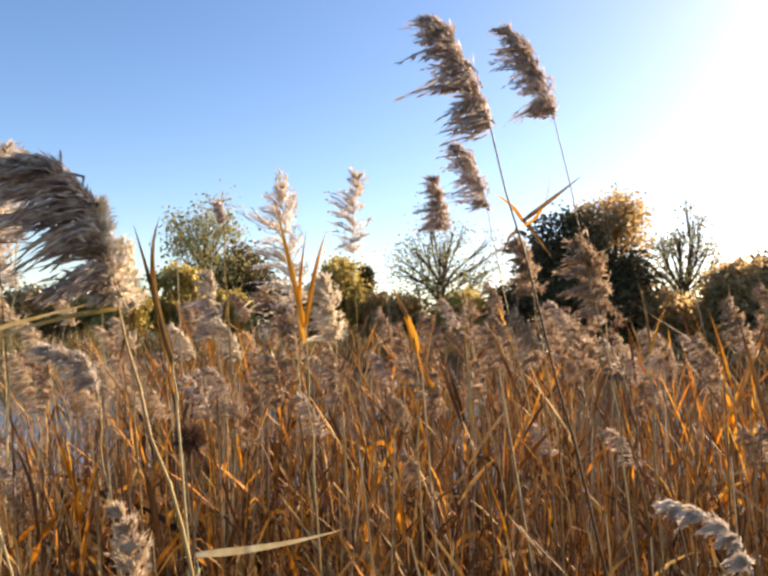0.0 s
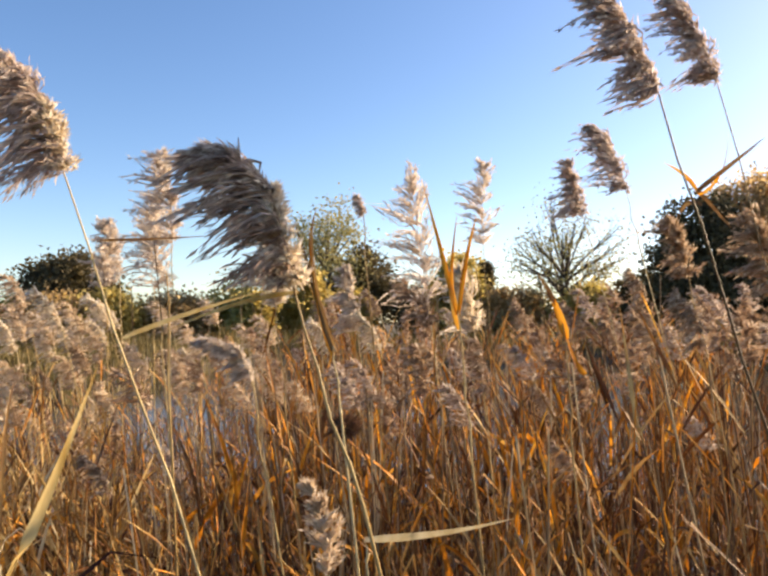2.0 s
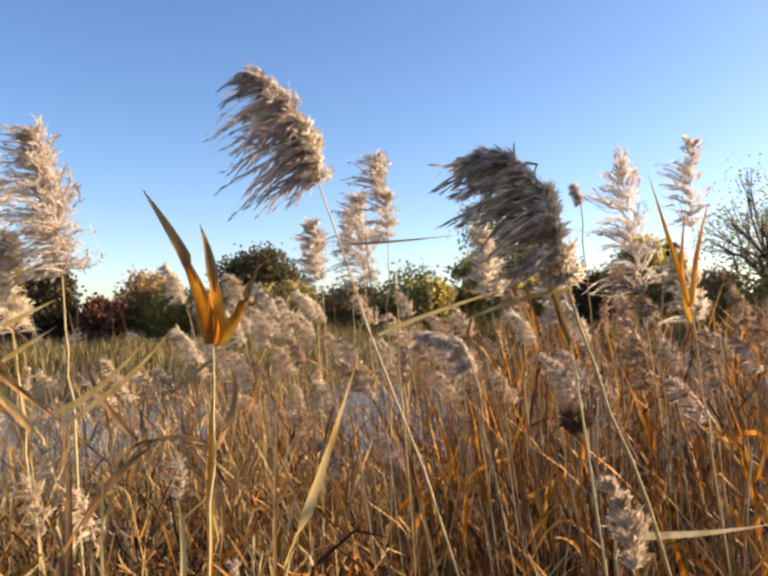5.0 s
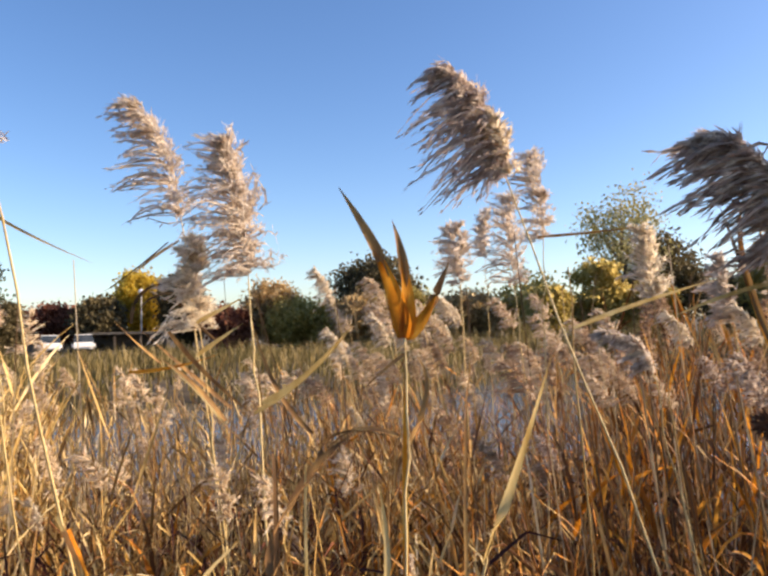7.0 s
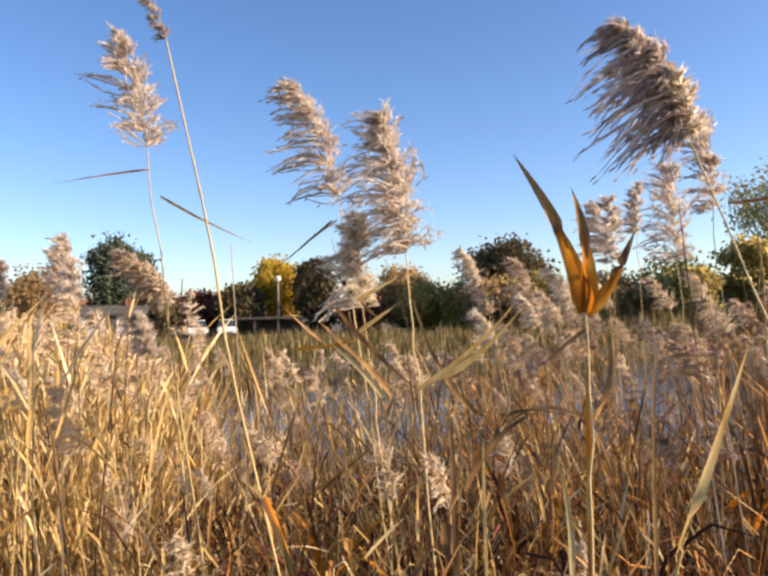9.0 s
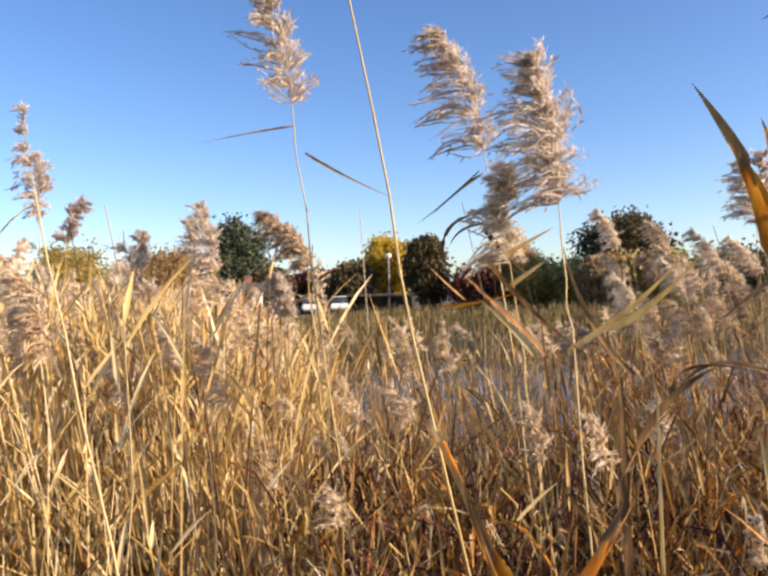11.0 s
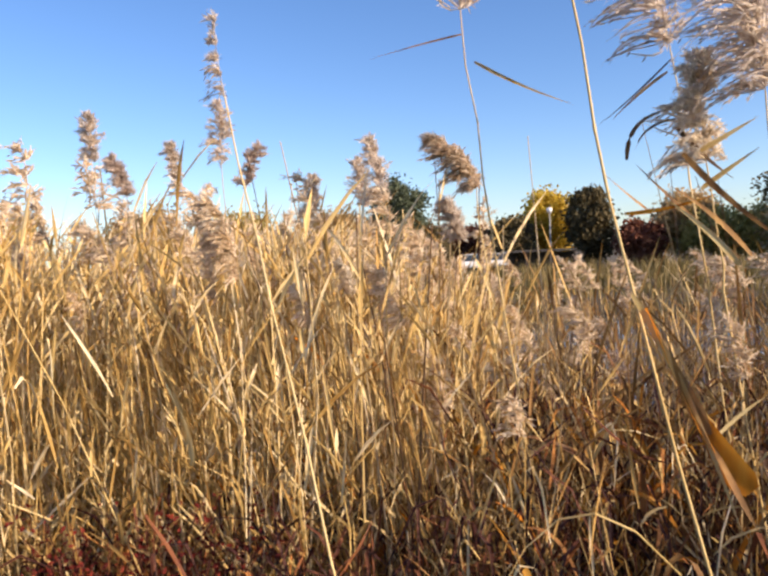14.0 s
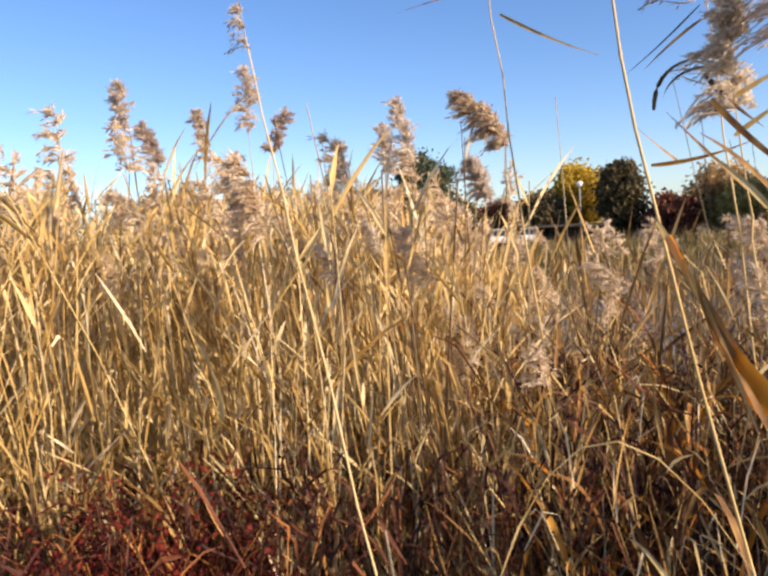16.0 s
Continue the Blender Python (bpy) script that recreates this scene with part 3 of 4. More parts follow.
reed_uh = reed((-1.525, 2.057, 0.249), (-1.583, 1.942, 2.045), (-1.597, 1.916, 2.455), (-1.659, 1.745, 2.668), size=1.000, dens=1.40, wind=0.90, droop=0.50, tint="gold", leaves=3,
    label="reed with a golden plume blown to one side")
reed_ui = reed((-1.679, 1.843, 0.237), (-1.726, 1.890, 2.005), (-1.733, 1.898, 2.279), (-1.749, 1.853, 2.444), size=1.000, dens=1.10, wind=0.50, droop=0.50, tint="pale", leaves=3,
    label="short reed with a pale plume")
hero_leaf(reed_ug, (-2.330, 0.965, 1.424), (-2.376, 0.943, 1.599), (-2.426, 0.867, 1.843), 0.0340, "straw")
reed_m = reed((0.494, 3.204, 0.299), (0.280, 3.263, 2.065), (0.227, 3.278, 2.505), (0.206, 3.251, 2.779), size=1.000, dens=1.20, wind=0.20, droop=0.50, tint="cream", leaves=3,
    label="reed with a creamy white plume")
reed_ma = reed((0.703, 3.821, 0.151), (0.446, 3.929, 1.960), (0.382, 3.956, 2.411), (0.334, 3.935, 2.721), size=1.000, dens=1.00, wind=0.70, droop=0.50, tint="pale", leaves=3,
    label="reed with a pale drooping plume")
reed_mb = reed((1.155, 3.456, 0.229), (0.967, 3.611, 2.023), (0.927, 3.645, 2.406), (0.863, 3.632, 2.680), size=1.000, dens=1.20, wind=0.40, droop=0.50, tint="cream", leaves=3,
    label="reed with a creamy plume")
reed_mc = reed((0.667, 2.708, 0.415), (0.351, 2.840, 1.998), (0.294, 2.864, 2.286), (0.137, 2.796, 2.412), size=0.800, dens=0.80, wind=0.90, droop=0.50, tint="pale", leaves=3,
    label="reed with a nodding tan plume")
reed_md = reed((2.033, 3.241, 0.221), (1.739, 3.374, 2.164), (1.673, 3.405, 2.604), (1.599, 3.398, 2.819), size=1.000, dens=1.10, wind=0.50, droop=0.50, tint="brown", leaves=3,
    label="reed with a brown plume")
reed_me = reed((2.060, 2.944, 0.278), (1.900, 3.116, 2.123), (1.865, 3.154, 2.531), (1.785, 3.156, 2.790), size=1.000, dens=1.20, wind=0.60, droop=0.50, tint="brown", leaves=3,
    label="reed with a brown drooping plume")
reed_mf = reed((1.666, 1.496, 0.616), (1.745, 1.982, 2.001), (1.750, 2.013, 2.088), (1.623, 2.096, 2.191), size=0.650, dens=1.00, wind=1.00, droop=0.50, tint="pale", leaves=1, fine=0.5,
    label="low reed with a nodding silky plume")
reed_mg = reed((0.900, 1.140, 0.745), (0.864, 1.655, 2.089), (0.862, 1.679, 2.153), (0.829, 1.708, 2.266), size=0.560, dens=1.00, wind=0.10, droop=0.20, tint="tan", leaves=1, fine=0.5,
    label="low reed with a narrow silky plume")
reed_mi = reed((-2.300, 1.971, 0.091), (-2.432, 1.921, 1.986), (-2.466, 1.907, 2.486), (-2.464, 1.856, 2.802), size=0.820, dens=1.10, wind=0.30, droop=0.50, tint="pale", leaves=3,
    label="reed with a tan plume")
reed_mk = reed((-0.975, 4.252, -0.058), (-1.059, 4.245, 2.110), (-1.080, 4.244, 2.648), (-1.067, 4.209, 3.024), size=1.000, dens=1.10, wind=0.20, droop=0.50, tint="pale", leaves=3,
    label="reed with a pale gold plume")
reed_ml = reed((-0.365, 3.900, 0.085), (-0.530, 3.859, 2.148), (-0.568, 3.850, 2.615), (-0.555, 3.796, 3.076), size=1.000, dens=1.10, wind=0.50, droop=0.50, tint="pale", leaves=3,
    label="reed with a cream plume")
reed_low = reed((1.028, 1.908, 0.611), (0.771, 2.310, 1.948), (0.764, 2.321, 1.984), None, leaves=2,
    label="short broken reed with a bent straw leaf")
hero_leaf(reed_low, (0.761, 2.323, 1.993), (0.927, 2.357, 2.006), (1.090, 2.379, 2.045), 0.0190, "cream")
hero_leaf(reed_fan, (-0.230, 1.782, 2.279), (-0.168, 1.845, 2.330), (-0.093, 1.913, 2.437), 0.0160, "straw")
hero_leaf(reed_fan, (-0.571, 1.993, 2.192), (-0.636, 1.935, 2.297), (-0.694, 1.870, 2.366), 0.0140, "brown")
hero_leaf(reed_fan, (-0.169, 1.891, 2.141), (-0.137, 1.930, 2.201), (-0.031, 2.003, 2.186), 0.0160, "brown")
hero_leaf(reed_fan, (-0.013, 2.014, 2.177), (0.015, 2.050, 2.298), (-0.018, 2.036, 2.380), 0.0140, "brown")
hero_leaf(reed_fan, (0.017, 1.951, 1.300), (-0.016, 1.999, 2.121), (-0.016, 2.029, 2.288), 0.0140, "orange")
hero_leaf(reed_fan, (-0.193, 1.775, 1.300), (-0.215, 1.802, 2.035), (-0.238, 1.814, 2.138), 0.0130, "brown")
hero_leaf(reed_fan, (-0.141, 1.821, 1.300), (-0.165, 1.842, 2.022), (-0.175, 1.861, 2.104), 0.0090, "straw")
hero_leaf(reed_fan, (-0.175, 1.784, 1.300), (-0.218, 1.814, 2.048), (-0.238, 1.831, 2.165), 0.0120, "brown")
hero_leaf(reed_fan, (-0.201, 1.828, 2.048), (-0.162, 1.885, 2.145), (-0.088, 1.950, 2.213), 0.0180, "brown")
hero_leaf(reed_fan, (0.096, 2.070, 1.300), (0.065, 2.122, 2.085), (0.073, 2.162, 2.334), 0.0110, "brown")
hero_leaf(reed_qb, (-0.717, 2.012, 2.359), (-0.678, 2.058, 2.402), (-0.625, 2.116, 2.455), 0.0130, "straw")
hero_leaf(reed_qb, (-0.718, 2.014, 2.451), (-0.678, 2.059, 2.484), (-0.626, 2.113, 2.525), 0.0130, "straw")
hero_leaf(reed_qb, (-0.653, 2.059, 2.171), (-0.708, 2.012, 2.261), (-0.773, 1.941, 2.348), 0.0160, "straw")
hero_leaf(reed_q, (-1.034, 2.151, 2.326), (-1.080, 2.093, 2.394), (-1.126, 2.028, 2.480), 0.0120, "brown")
hero_leaf(reed_qb, (-0.637, 1.949, 1.774), (-0.609, 2.005, 1.830), (-0.580, 2.051, 1.870), 0.0100, "straw")
hero_leaf(reed_v, (-0.906, 1.953, 2.455), (-0.875, 1.967, 2.542), (-0.811, 2.024, 2.571), 0.0120, "brown")
hero_leaf(reed_v, (-0.924, 1.956, 2.314), (-0.834, 2.050, 2.325), (-0.729, 2.140, 2.365), 0.0140, "orange")
hero_leaf(reed_v, (-0.813, 2.033, 2.530), (-0.781, 2.079, 2.458), (-0.724, 2.143, 2.376), 0.0140, "brown")
hero_leaf(reed_v, (-0.515, 2.285, 2.121), (-0.617, 2.226, 2.281), (-0.668, 2.170, 2.536), 0.0160, "brown")
hero_leaf(reed_tall, (-0.016, 1.317, 1.946), (-0.064, 1.306, 2.007), (-0.113, 1.297, 2.102), 0.0340, "orange")
hero_leaf(reed_tall, (0.019, 1.349, 1.951), (0.034, 1.392, 2.019), (0.050, 1.425, 2.086), 0.0220, "orange")
hero_leaf(reed_u, (-1.539, 0.872, 1.646), (-1.574, 0.865, 1.763), (-1.614, 0.797, 1.919), 0.0300, "straw")
hero_leaf(reed_u, (-1.948, 0.917, 1.552), (-1.980, 0.905, 1.691), (-2.020, 0.832, 1.927), 0.0300, "straw")
DRIED_HEAD = (0.615, 2.751, 2.163)
hero_leaf(reed_blade, (-0.165, 1.743, 1.930), (-0.177, 1.778, 2.043), (-0.073, 1.899, 2.217), 0.0180, "brown")
hero_leaf(reed_blade, (0.046, 1.827, 1.934), (0.029, 1.854, 2.027), (-0.002, 1.869, 2.142), 0.0130, "straw")
reed_low_b = reed((-0.170, 1.072, 0.643), (-0.207, 1.643, 1.777), (-0.208, 1.658, 1.806), None, leaves=2,
    label="low reed with a broad orange leaf")
hero_leaf(reed_low_b, (-0.213, 1.647, 1.793), (-0.186, 1.706, 1.876), (-0.155, 1.767, 1.988), 0.0260, "orange")
reed_w = reed((0.701, 3.606, 0.204), (0.565, 3.367, 2.518), (0.546, 3.333, 2.840), (0.519, 3.315, 2.911), size=0.300, dens=0.20, wind=0.50, droop=0.50, tint="grey", leaves=0,
    label="thin stalk with a tiny seed head")

# ---- rows of similar reeds further in ----
def sector(az, r):
    """A place at az degrees left of +y and r metres from the stand."""
    return 0.8 - r * math.sin(radians(az)), 0.75 + r * math.cos(radians(az))


def top_height(az):
    """How high the reeds reach, by direction."""
    if az < 14:
        return 2.36
    if az < 24:
        return 2.36 - (az - 14) / 10 * 0.46
    if az < 61:
        return 1.90
    if az < 72:
        return 1.90 + (az - 61) / 11 * 0.54
    return 2.44


def more_reeds():
    r = np.random.default_rng(21)
    kinds = []
    for k, tint in enumerate(["tan", "gold", "brown", "dark", "cream", "gold"]):
        h = 2.5
        lean = r.uniform(0.04, 0.16)
        neck = np.array([-lean * h * 0.9, -lean * h * 0.4, h - 0.22])
        mid = neck * 0.55 + np.array([0.02, 0, 0])
        tip = neck + unit(np.array([-0.5 - lean, -0.25, 1.0])) * 0.24
        ob = reed((0, 0, 0), mid, neck, tip, 0.95, 0.75, r.uniform(0.2, 0.9), 0.55, tint, 5, "slender dry reed with a %s feathery plume" % {"tan": "tan", "gold": "golden", "brown": "brown", "dark": "dark brown", "cream": "creamy"}[tint], 0.0036, strands=5, beads=10)
        REEDS.pop()
        kinds.append(ob)
    for k in range(3):             # reeds without a plume, with rusty upright leaves
        neck = np.array([-0.10, -0.04, 2.05])
        ob = reed((0, 0, 0), neck * 0.55, neck, None, leaves=1, tint="dark", label="reed stem with upright rusty orange leaves", radius=0.004)
        REEDS.pop()
        for j in range(4):
            a = r.uniform(0, 2 * np.pi)
            st = neck * (0.80 + 0.05 * j)
            L = r.uniform(0.30, 0.5)
            c = st + (math.cos(a) * L * 0.35, math.sin(a) * L * 0.35, L * 0.92)
            hero_leaf(ob, tuple(st), tuple(st * 0.5 + c * 0.5 + np.array([0, 0, 0.02])), tuple(c), r.uniform(0.014, 0.024), ["orange", "orange", "brown", "orange"][(j + k) % 4])
        kinds.append(ob)
    used = set()
    for k in range(300):
        az = r.uniform(-42, 104) if k < 230 else r.uniform(-36, 14)
        if 20 < az < 58 and k % 3 == 2:
            continue
        if 20 < az < 58 and k % 3 == 1:
            az = r.uniform(-30, 18)
        d = (2.5 if az < 72 else 3.4) + 4.0 * r.random() ** 0.8
        x, y = sector(az, d)
        z = bank_height(x, y)
        h = top_height(az) + r.normal() * 0.13 + (0.10 if d > 4 else -0.12) - (0.12 if az > 61 else 0.0) - z
        i = int(r.choice([2, 3, 3, 2, 0, 6, 7, 8])) if az < 10 else int(r.integers(9)) if az < 40 else int(r.integers(6))
        if k % 5 == 0 and k < 230:  # taller ones by the open water
            az, d = r.uniform(13, 35), r.uniform(3.3, 5.6)
            x, y = sector(az, d)
            z = bank_height(x, y)
            h = r.uniform(2.15, 2.8) - z
            i = int(r.choice([0, 1, 2, 4]))
        if k >= 230:               # taller silvery ones over the russet bed
            i = int(r.choice([0, 2, 2, 4, 0, 6, 7] if az > -3 else [2, 3, 3, 2, 6, 7]))
            h += r.uniform(0.0, 0.26)
            if k >= 264:           # fans of rusty leaves between them
                i = 6 + k % 3
        m = pose(x, y, z, r.normal() * 2, r.normal() * 2, r.normal() * 22) @ Matrix.Scale(h / 2.5, 4)
        if i in used:
            ob = copy_thing(kinds[i], pose(x, y, z, 0, 0, 0))
            ob.matrix_basis = m
        else:
            ob = kinds[i]
            ob.matrix_basis = m
            used.add(i)


more_reeds()


# ---- the mass of the reed bed ----
def reed_template(r, leaf_count, leaf_length, leaf_width):
    """Vertices and quads of one simple reed one metre high, in two lots: straw and plume."""
    s = Soup()
    lean = r.normal(size=2) * 0.075 + WIND[:2] * 0.05
    u = np.linspace(0, 1, 5)[:, None]
    top = np.array([lean[0], lean[1], 0.92])
    pts = u * top + np.array([[*(r.normal(size=2) * 0.008), 0] for _ in range(5)])
    tube(s, pts, np.linspace(0.0019, 0.0010, 5), 3)
    for _ in range(int(r.integers(*leaf_count))):
        f = r.uniform(0.2, 0.97)
        a = r.uniform(0, 2 * np.pi)
        o = unit(np.array([math.cos(a), math.sin(a), 0]) + WIND * 0.5)
        L = r.uniform(*leaf_length)
        st = top * f
        up = r.uniform(0.62, 1.0)
        if r.random() < 0.22:      # a leaf that hangs
            b = st + o * L * 0.3 + np.array([0, 0, L * 0.15])
            c = st + o * L * 0.5 - np.array([0, 0, L * r.uniform(0.3, 0.8)])
        else:                      # a leaf that stands
            c = st + o * L * math.sqrt(1.02 - up * up * 0.95) + np.array([0, 0, L * up])
            b = st + (c - st) * 0.5 + np.array([0, 0, L * r.uniform(0.0, 0.10)])
        blade(s, bezier(st, b, c, 4), r.uniform(*leaf_width), r.uniform(-1.5, 1.5), 0.3, r.uniform(-1, 1))
    p = Soup()
    plume(p, top, top + unit(np.array([lean[0] * 3 - 0.3, lean[1] * 3 - 0.15, 1.0])) * 0.10, top, 1.05, 0.8, r.uniform(0.2, 1.0), 0.55, r, 17, 4, 6, 0.62)
    return s, p


def scatter(name, label, material, places, r, plume_share, plume_name, plume_mat, least=0.93, leaf_count=(6, 10), leaf_length=(0.10, 0.24), leaf_width=(0.004, 0.008)):
    """Joins simple reeds at the places (x, y, foot, height) into one straw mesh and one plume mesh."""
    temps = [reed_template(r, leaf_count, leaf_length, leaf_width) for _ in range(14)]
    straw, heads = Soup(), Soup()
    arr = [(s.arrays(), p.arrays()) for s, p in temps]
    for x, y, z, h in places:
        (sv, sf), (pv, pf) = arr[int(r.integers(len(arr)))]
        a = r.normal() * 0.9
        ca, sa = math.cos(a), math.sin(a)
        rot = np.array([[ca, -sa, 0], [sa, ca, 0], [0, 0, 1.0]]) @ np.array([[1, 0, r.normal() * 0.09], [0, 1, r.normal() * 0.09], [0, 0, 1.0]])
        straw.add(sv @ rot.T * h + (x, y, z), sf)
        if r.random() < plume_share and h + z > least * top_height(math.degrees(math.atan2(0.8 - x, y - 0.75))):
            heads.add(pv @ rot.T * h + (x, y, z), pf)
    tagged(new(name, straw.mesh(name, material)), label, "reed bed", kind="stuff")
    if heads.n:
        tagged(new(plume_name, heads.mesh(plume_name, plume_mat)), "feathery tan plumes of the reed bed", "reed plumes", kind="stuff")


def bed_places(r, az0, az1, r0, r1, count, dh=0.0, uneven=0.2):
    out = []
    for _ in range(count):
        az = r.uniform(az0, az1)
        d = math.sqrt(r.uniform(r0 ** 2, r1 ** 2))
        x, y = sector(az, d)
        z = bank_height(x, y)
        top = min(top_height(az) + dh + r.normal() * uneven, top_height(az) + 0.25)
        if az > 87 and d < 2.9:
            d = r.uniform(2.9, r1)
            x, y = sector(az, d)
            z = bank_height(x, y)
        if d < 2.4:
            top = min(top, 1.5 + (d - 1.5) * 0.7 + r.normal() * 0.08)
        out.append((x, y, z, max(0.6, top - z)))
    return out


r_bed = np.random.default_rng(33)
# far right and close in, added reeds stay unseen and shade the rest
scatter("reed_bed_russet", "dense russet and brown dry reeds standing in shallow water", BED_RUSSET, bed_places(r_bed, -80, 42, 1.05, 7.5, 2000, -0.22, 0.36), r_bed, 0.17, "reed_plumes_russet", BED_PLUME_DARK)
scatter("reed_bed_straw", "straw-coloured dry reeds standing in shallow water", BED_TAN, bed_places(r_bed, 28, 66, 1.05, 6.5, 720, -0.10, 0.32), r_bed, 0.09, "reed_plumes_straw", BED_PLUME)
scatter("reed_bed_gold", "dense golden dry reeds", BED_GOLD, bed_places(r_bed, 60, 112, 2.25, 7.0, 2200, -0.04, 0.17), r_bed, 0.11, "reed_plumes_gold", BED_PLUME, 0.84, (10, 16), (0.05, 0.16), (0.0035, 0.0078))


def stalks(name, label, az0, az1, count, seed):
    """Bare upright stalks that have lost their leaves."""
    r = np.random.default_rng(seed)
    s = Soup()
    for _ in range(count):
        az = r.uniform(az0, az1)
        d = math.sqrt(r.uniform(1.75 ** 2, 6.5 ** 2))
        x, y = sector(az, d)
        z = bank_height(x, y)
        h = (top_height(az) - z) * r.uniform(0.6, 1.0) if d > 2.3 else r.uniform(0.7, 1.1)
        if r.random() < 0.025 and d > 2.6:   # a few reach far above the rest
            h = r.uniform(2.55, 2.85) - z
        o = r.normal(size=2) * 0.085 * h + WIND[:2] * 0.05 * h
        pts = bezier((x, y, z), (x + o[0] * 0.4, y + o[1] * 0.4, z + h * 0.5), (x + o[0], y + o[1], z + h), 4)
        tube(s, pts, np.linspace(0.0052, 0.0026, 4) * r.uniform(0.7, 1.2), 4)
    tagged(new(name, s.mesh(name, STALK)), label, "reed stalks", kind="stuff")


stalks("bare_reed_stalks", "bare grey and straw reed stalks standing upright", -50, 80, 2300, 44)


def litter(name, label, material, az0, az1, count, seed, least=0.2, most=0.5, wide=0.013, near=1.6, far=7.5, high=9.0):
    """Loose bent leaves low among the reeds."""
    r = np.random.default_rng(seed)
    s = Soup()
    for _ in range(count):
        d = math.sqrt(r.uniform(near ** 2, far ** 2))
        az = r.uniform(az0, az1)
        if az > 70 and d < 3.1 and high > 5:
            continue
        x, y = sector(az, d)
        z = bank_height(x, y) + r.uniform(0.05, min(high, 1.6 if az < 70 else 1.25, 0.75 + 0.25 * d))
        a = r.uniform(0, 2 * np.pi)
        L = r.uniform(least, most)
        o = np.array([math.cos(a), math.sin(a), 0])
        st = np.array([x, y, z])
        b = st + o * L * 0.35 + np.array([0, 0, L * r.uniform(0.1, 0.7)])
        c = st + o * L * r.uniform(0.3, 0.9) + np.array([0, 0, L * r.uniform(-0.6, 0.9)])
        blade(s, bezier(st, b, c, 4), r.uniform(0.006, wide), r.uniform(-2, 2), 0.3, r.uniform(-1, 1))
    tagged(new(name, s.mesh(name, material)), label, "dry leaves", kind="stuff")


litter("russet_reed_leaves", "bent rusty reed leaves between the stems", BED_RUSSET, -60, 36, 9000, 5)
litter("golden_reed_leaves", "bent golden reed leaves between the stems", BED_GOLD, 22, 112, 19000, 6, 0.09, 0.26, 0.010)

# withered blades whose dark colour also stands in for shade at the bed's foot
litter("maroon_undergrowth", "low maroon and rust withered blades darkened for shade at the reeds' foot", BED_MAROON, 34, 106, 8000, 8, 0.16, 0.42, 0.016, 1.9, 4.2, 1.0)
litter("rusty_undergrowth", "rusty withered blades darkened for shade between straw stems", BED_MAROON, 36, 68, 3000, 10, 0.16, 0.40, 0.014, 1.9, 4.6, 1.45)
litter("brown_undergrowth", "brown withered blades darkened for shade at the foot of the reeds", BED_MAROON, -42, 34, 4500, 9, 0.16, 0.42, 0.016, 1.8, 4.2, 1.15)


def broad_leaves(name, label, material, az0, az1, count, seed):
    """Broad withered leaves that stand or lean among the nearer stems."""
    r = np.random.default_rng(seed)
    s = Soup()
    for _ in range(count):
        az = r.uniform(az0, az1)
        d = r.uniform(1.8, 4.2) if az < 76 else r.uniform(2.8, 4.6)
        x, y = sector(az, d)
        low = bank_height(x, y)
        st = np.array([x, y, low + r.uniform(0.15, 0.75) * (min(top_height(az), 1.6 + (d - 1.8) * 0.5) - low)])
        a = r.uniform(0, 2 * np.pi)
        o = unit(np.array([math.cos(a), math.sin(a), 0]) + WIND * 0.4)
        L = r.uniform(0.22, 0.48)
        lean = r.uniform(0.15, 0.9)
        c = st + o * L * lean + np.array([0, 0, L * (1 - lean * 0.55)])
        b = (st + c) / 2 + np.array([0, 0, L * 0.10]) - o * L * 0.05
        if r.random() < 0.3:      # bent over
            c = st + o * L * 0.7 - np.array([0, 0, L * r.uniform(0.0, 0.5)])
            b = st + o * L * 0.35 + np.array([0, 0, L * 0.3])
        blade(s, bezier(st, b, c, 7), r.uniform(0.014, 0.028), r.uniform(-1.2, 1.2), 0.35, r.uniform(0.2, 1.6))
    tagged(new(name, s.mesh(name, material, smooth=True)), label, "dry leaves", kind="stuff")


broad_leaves("broad_rust_leaves", "broad rusty orange reed leaves among the stems", BROAD_ORANGE, -32, 40, 620, 51)
broad_leaves("broad_brown_leaves", "broad dark brown withered reed leaves", BROAD_BROWN, -32, 60, 1150, 52)
broad_leaves("broad_golden_leaves", "broad amber reed leaves among golden stems", BROAD_ORANGE, 40, 84, 190, 53)


def sedge_field(name, label, material, az0, az1, r0, r1, count, height, seed):
    r = np.random.default_rng(seed)
    s = Soup()
    for _ in range(count):
        d = math.sqrt(r.uniform(r0 ** 2, r1 ** 2))
        x, y = sector(r.uniform(az0, az1), d)
        z = ground_height(x, y)
        clump = noise.noise(Vector((x * 0.35, y * 0.35, 3.0)))
        h = height * r.uniform(0.6, 1.2) * max(0.25, 0.85 + 1.3 * clump)
        o = r.normal(size=2) * 0.16 * h
        st = np.array([x, y, z])
        blade(s, bezier(st, st + (o[0] * 0.3, o[1] * 0.3, h * 0.6), st + (o[0], o[1], h), 3), r.uniform(0.04, 0.09), r.uniform(-1, 1), 0.3, r.uniform(-1.5, 1.5), 0.8)
    tagged(new(name, s.mesh(name, material)), label, "sedge", kind="stuff")


sedge_field("far_sedge", "tan dry sedge and grass along the far bank", SEDGE, -60, 34, 39.5, 50, 9000, 1.25, 11)
sedge_field("meadow_sedge", "olive and tan sedge meadow across the pond", SEDGE, 24, 92, 20.5, 46, 13000, 0.8, 12)


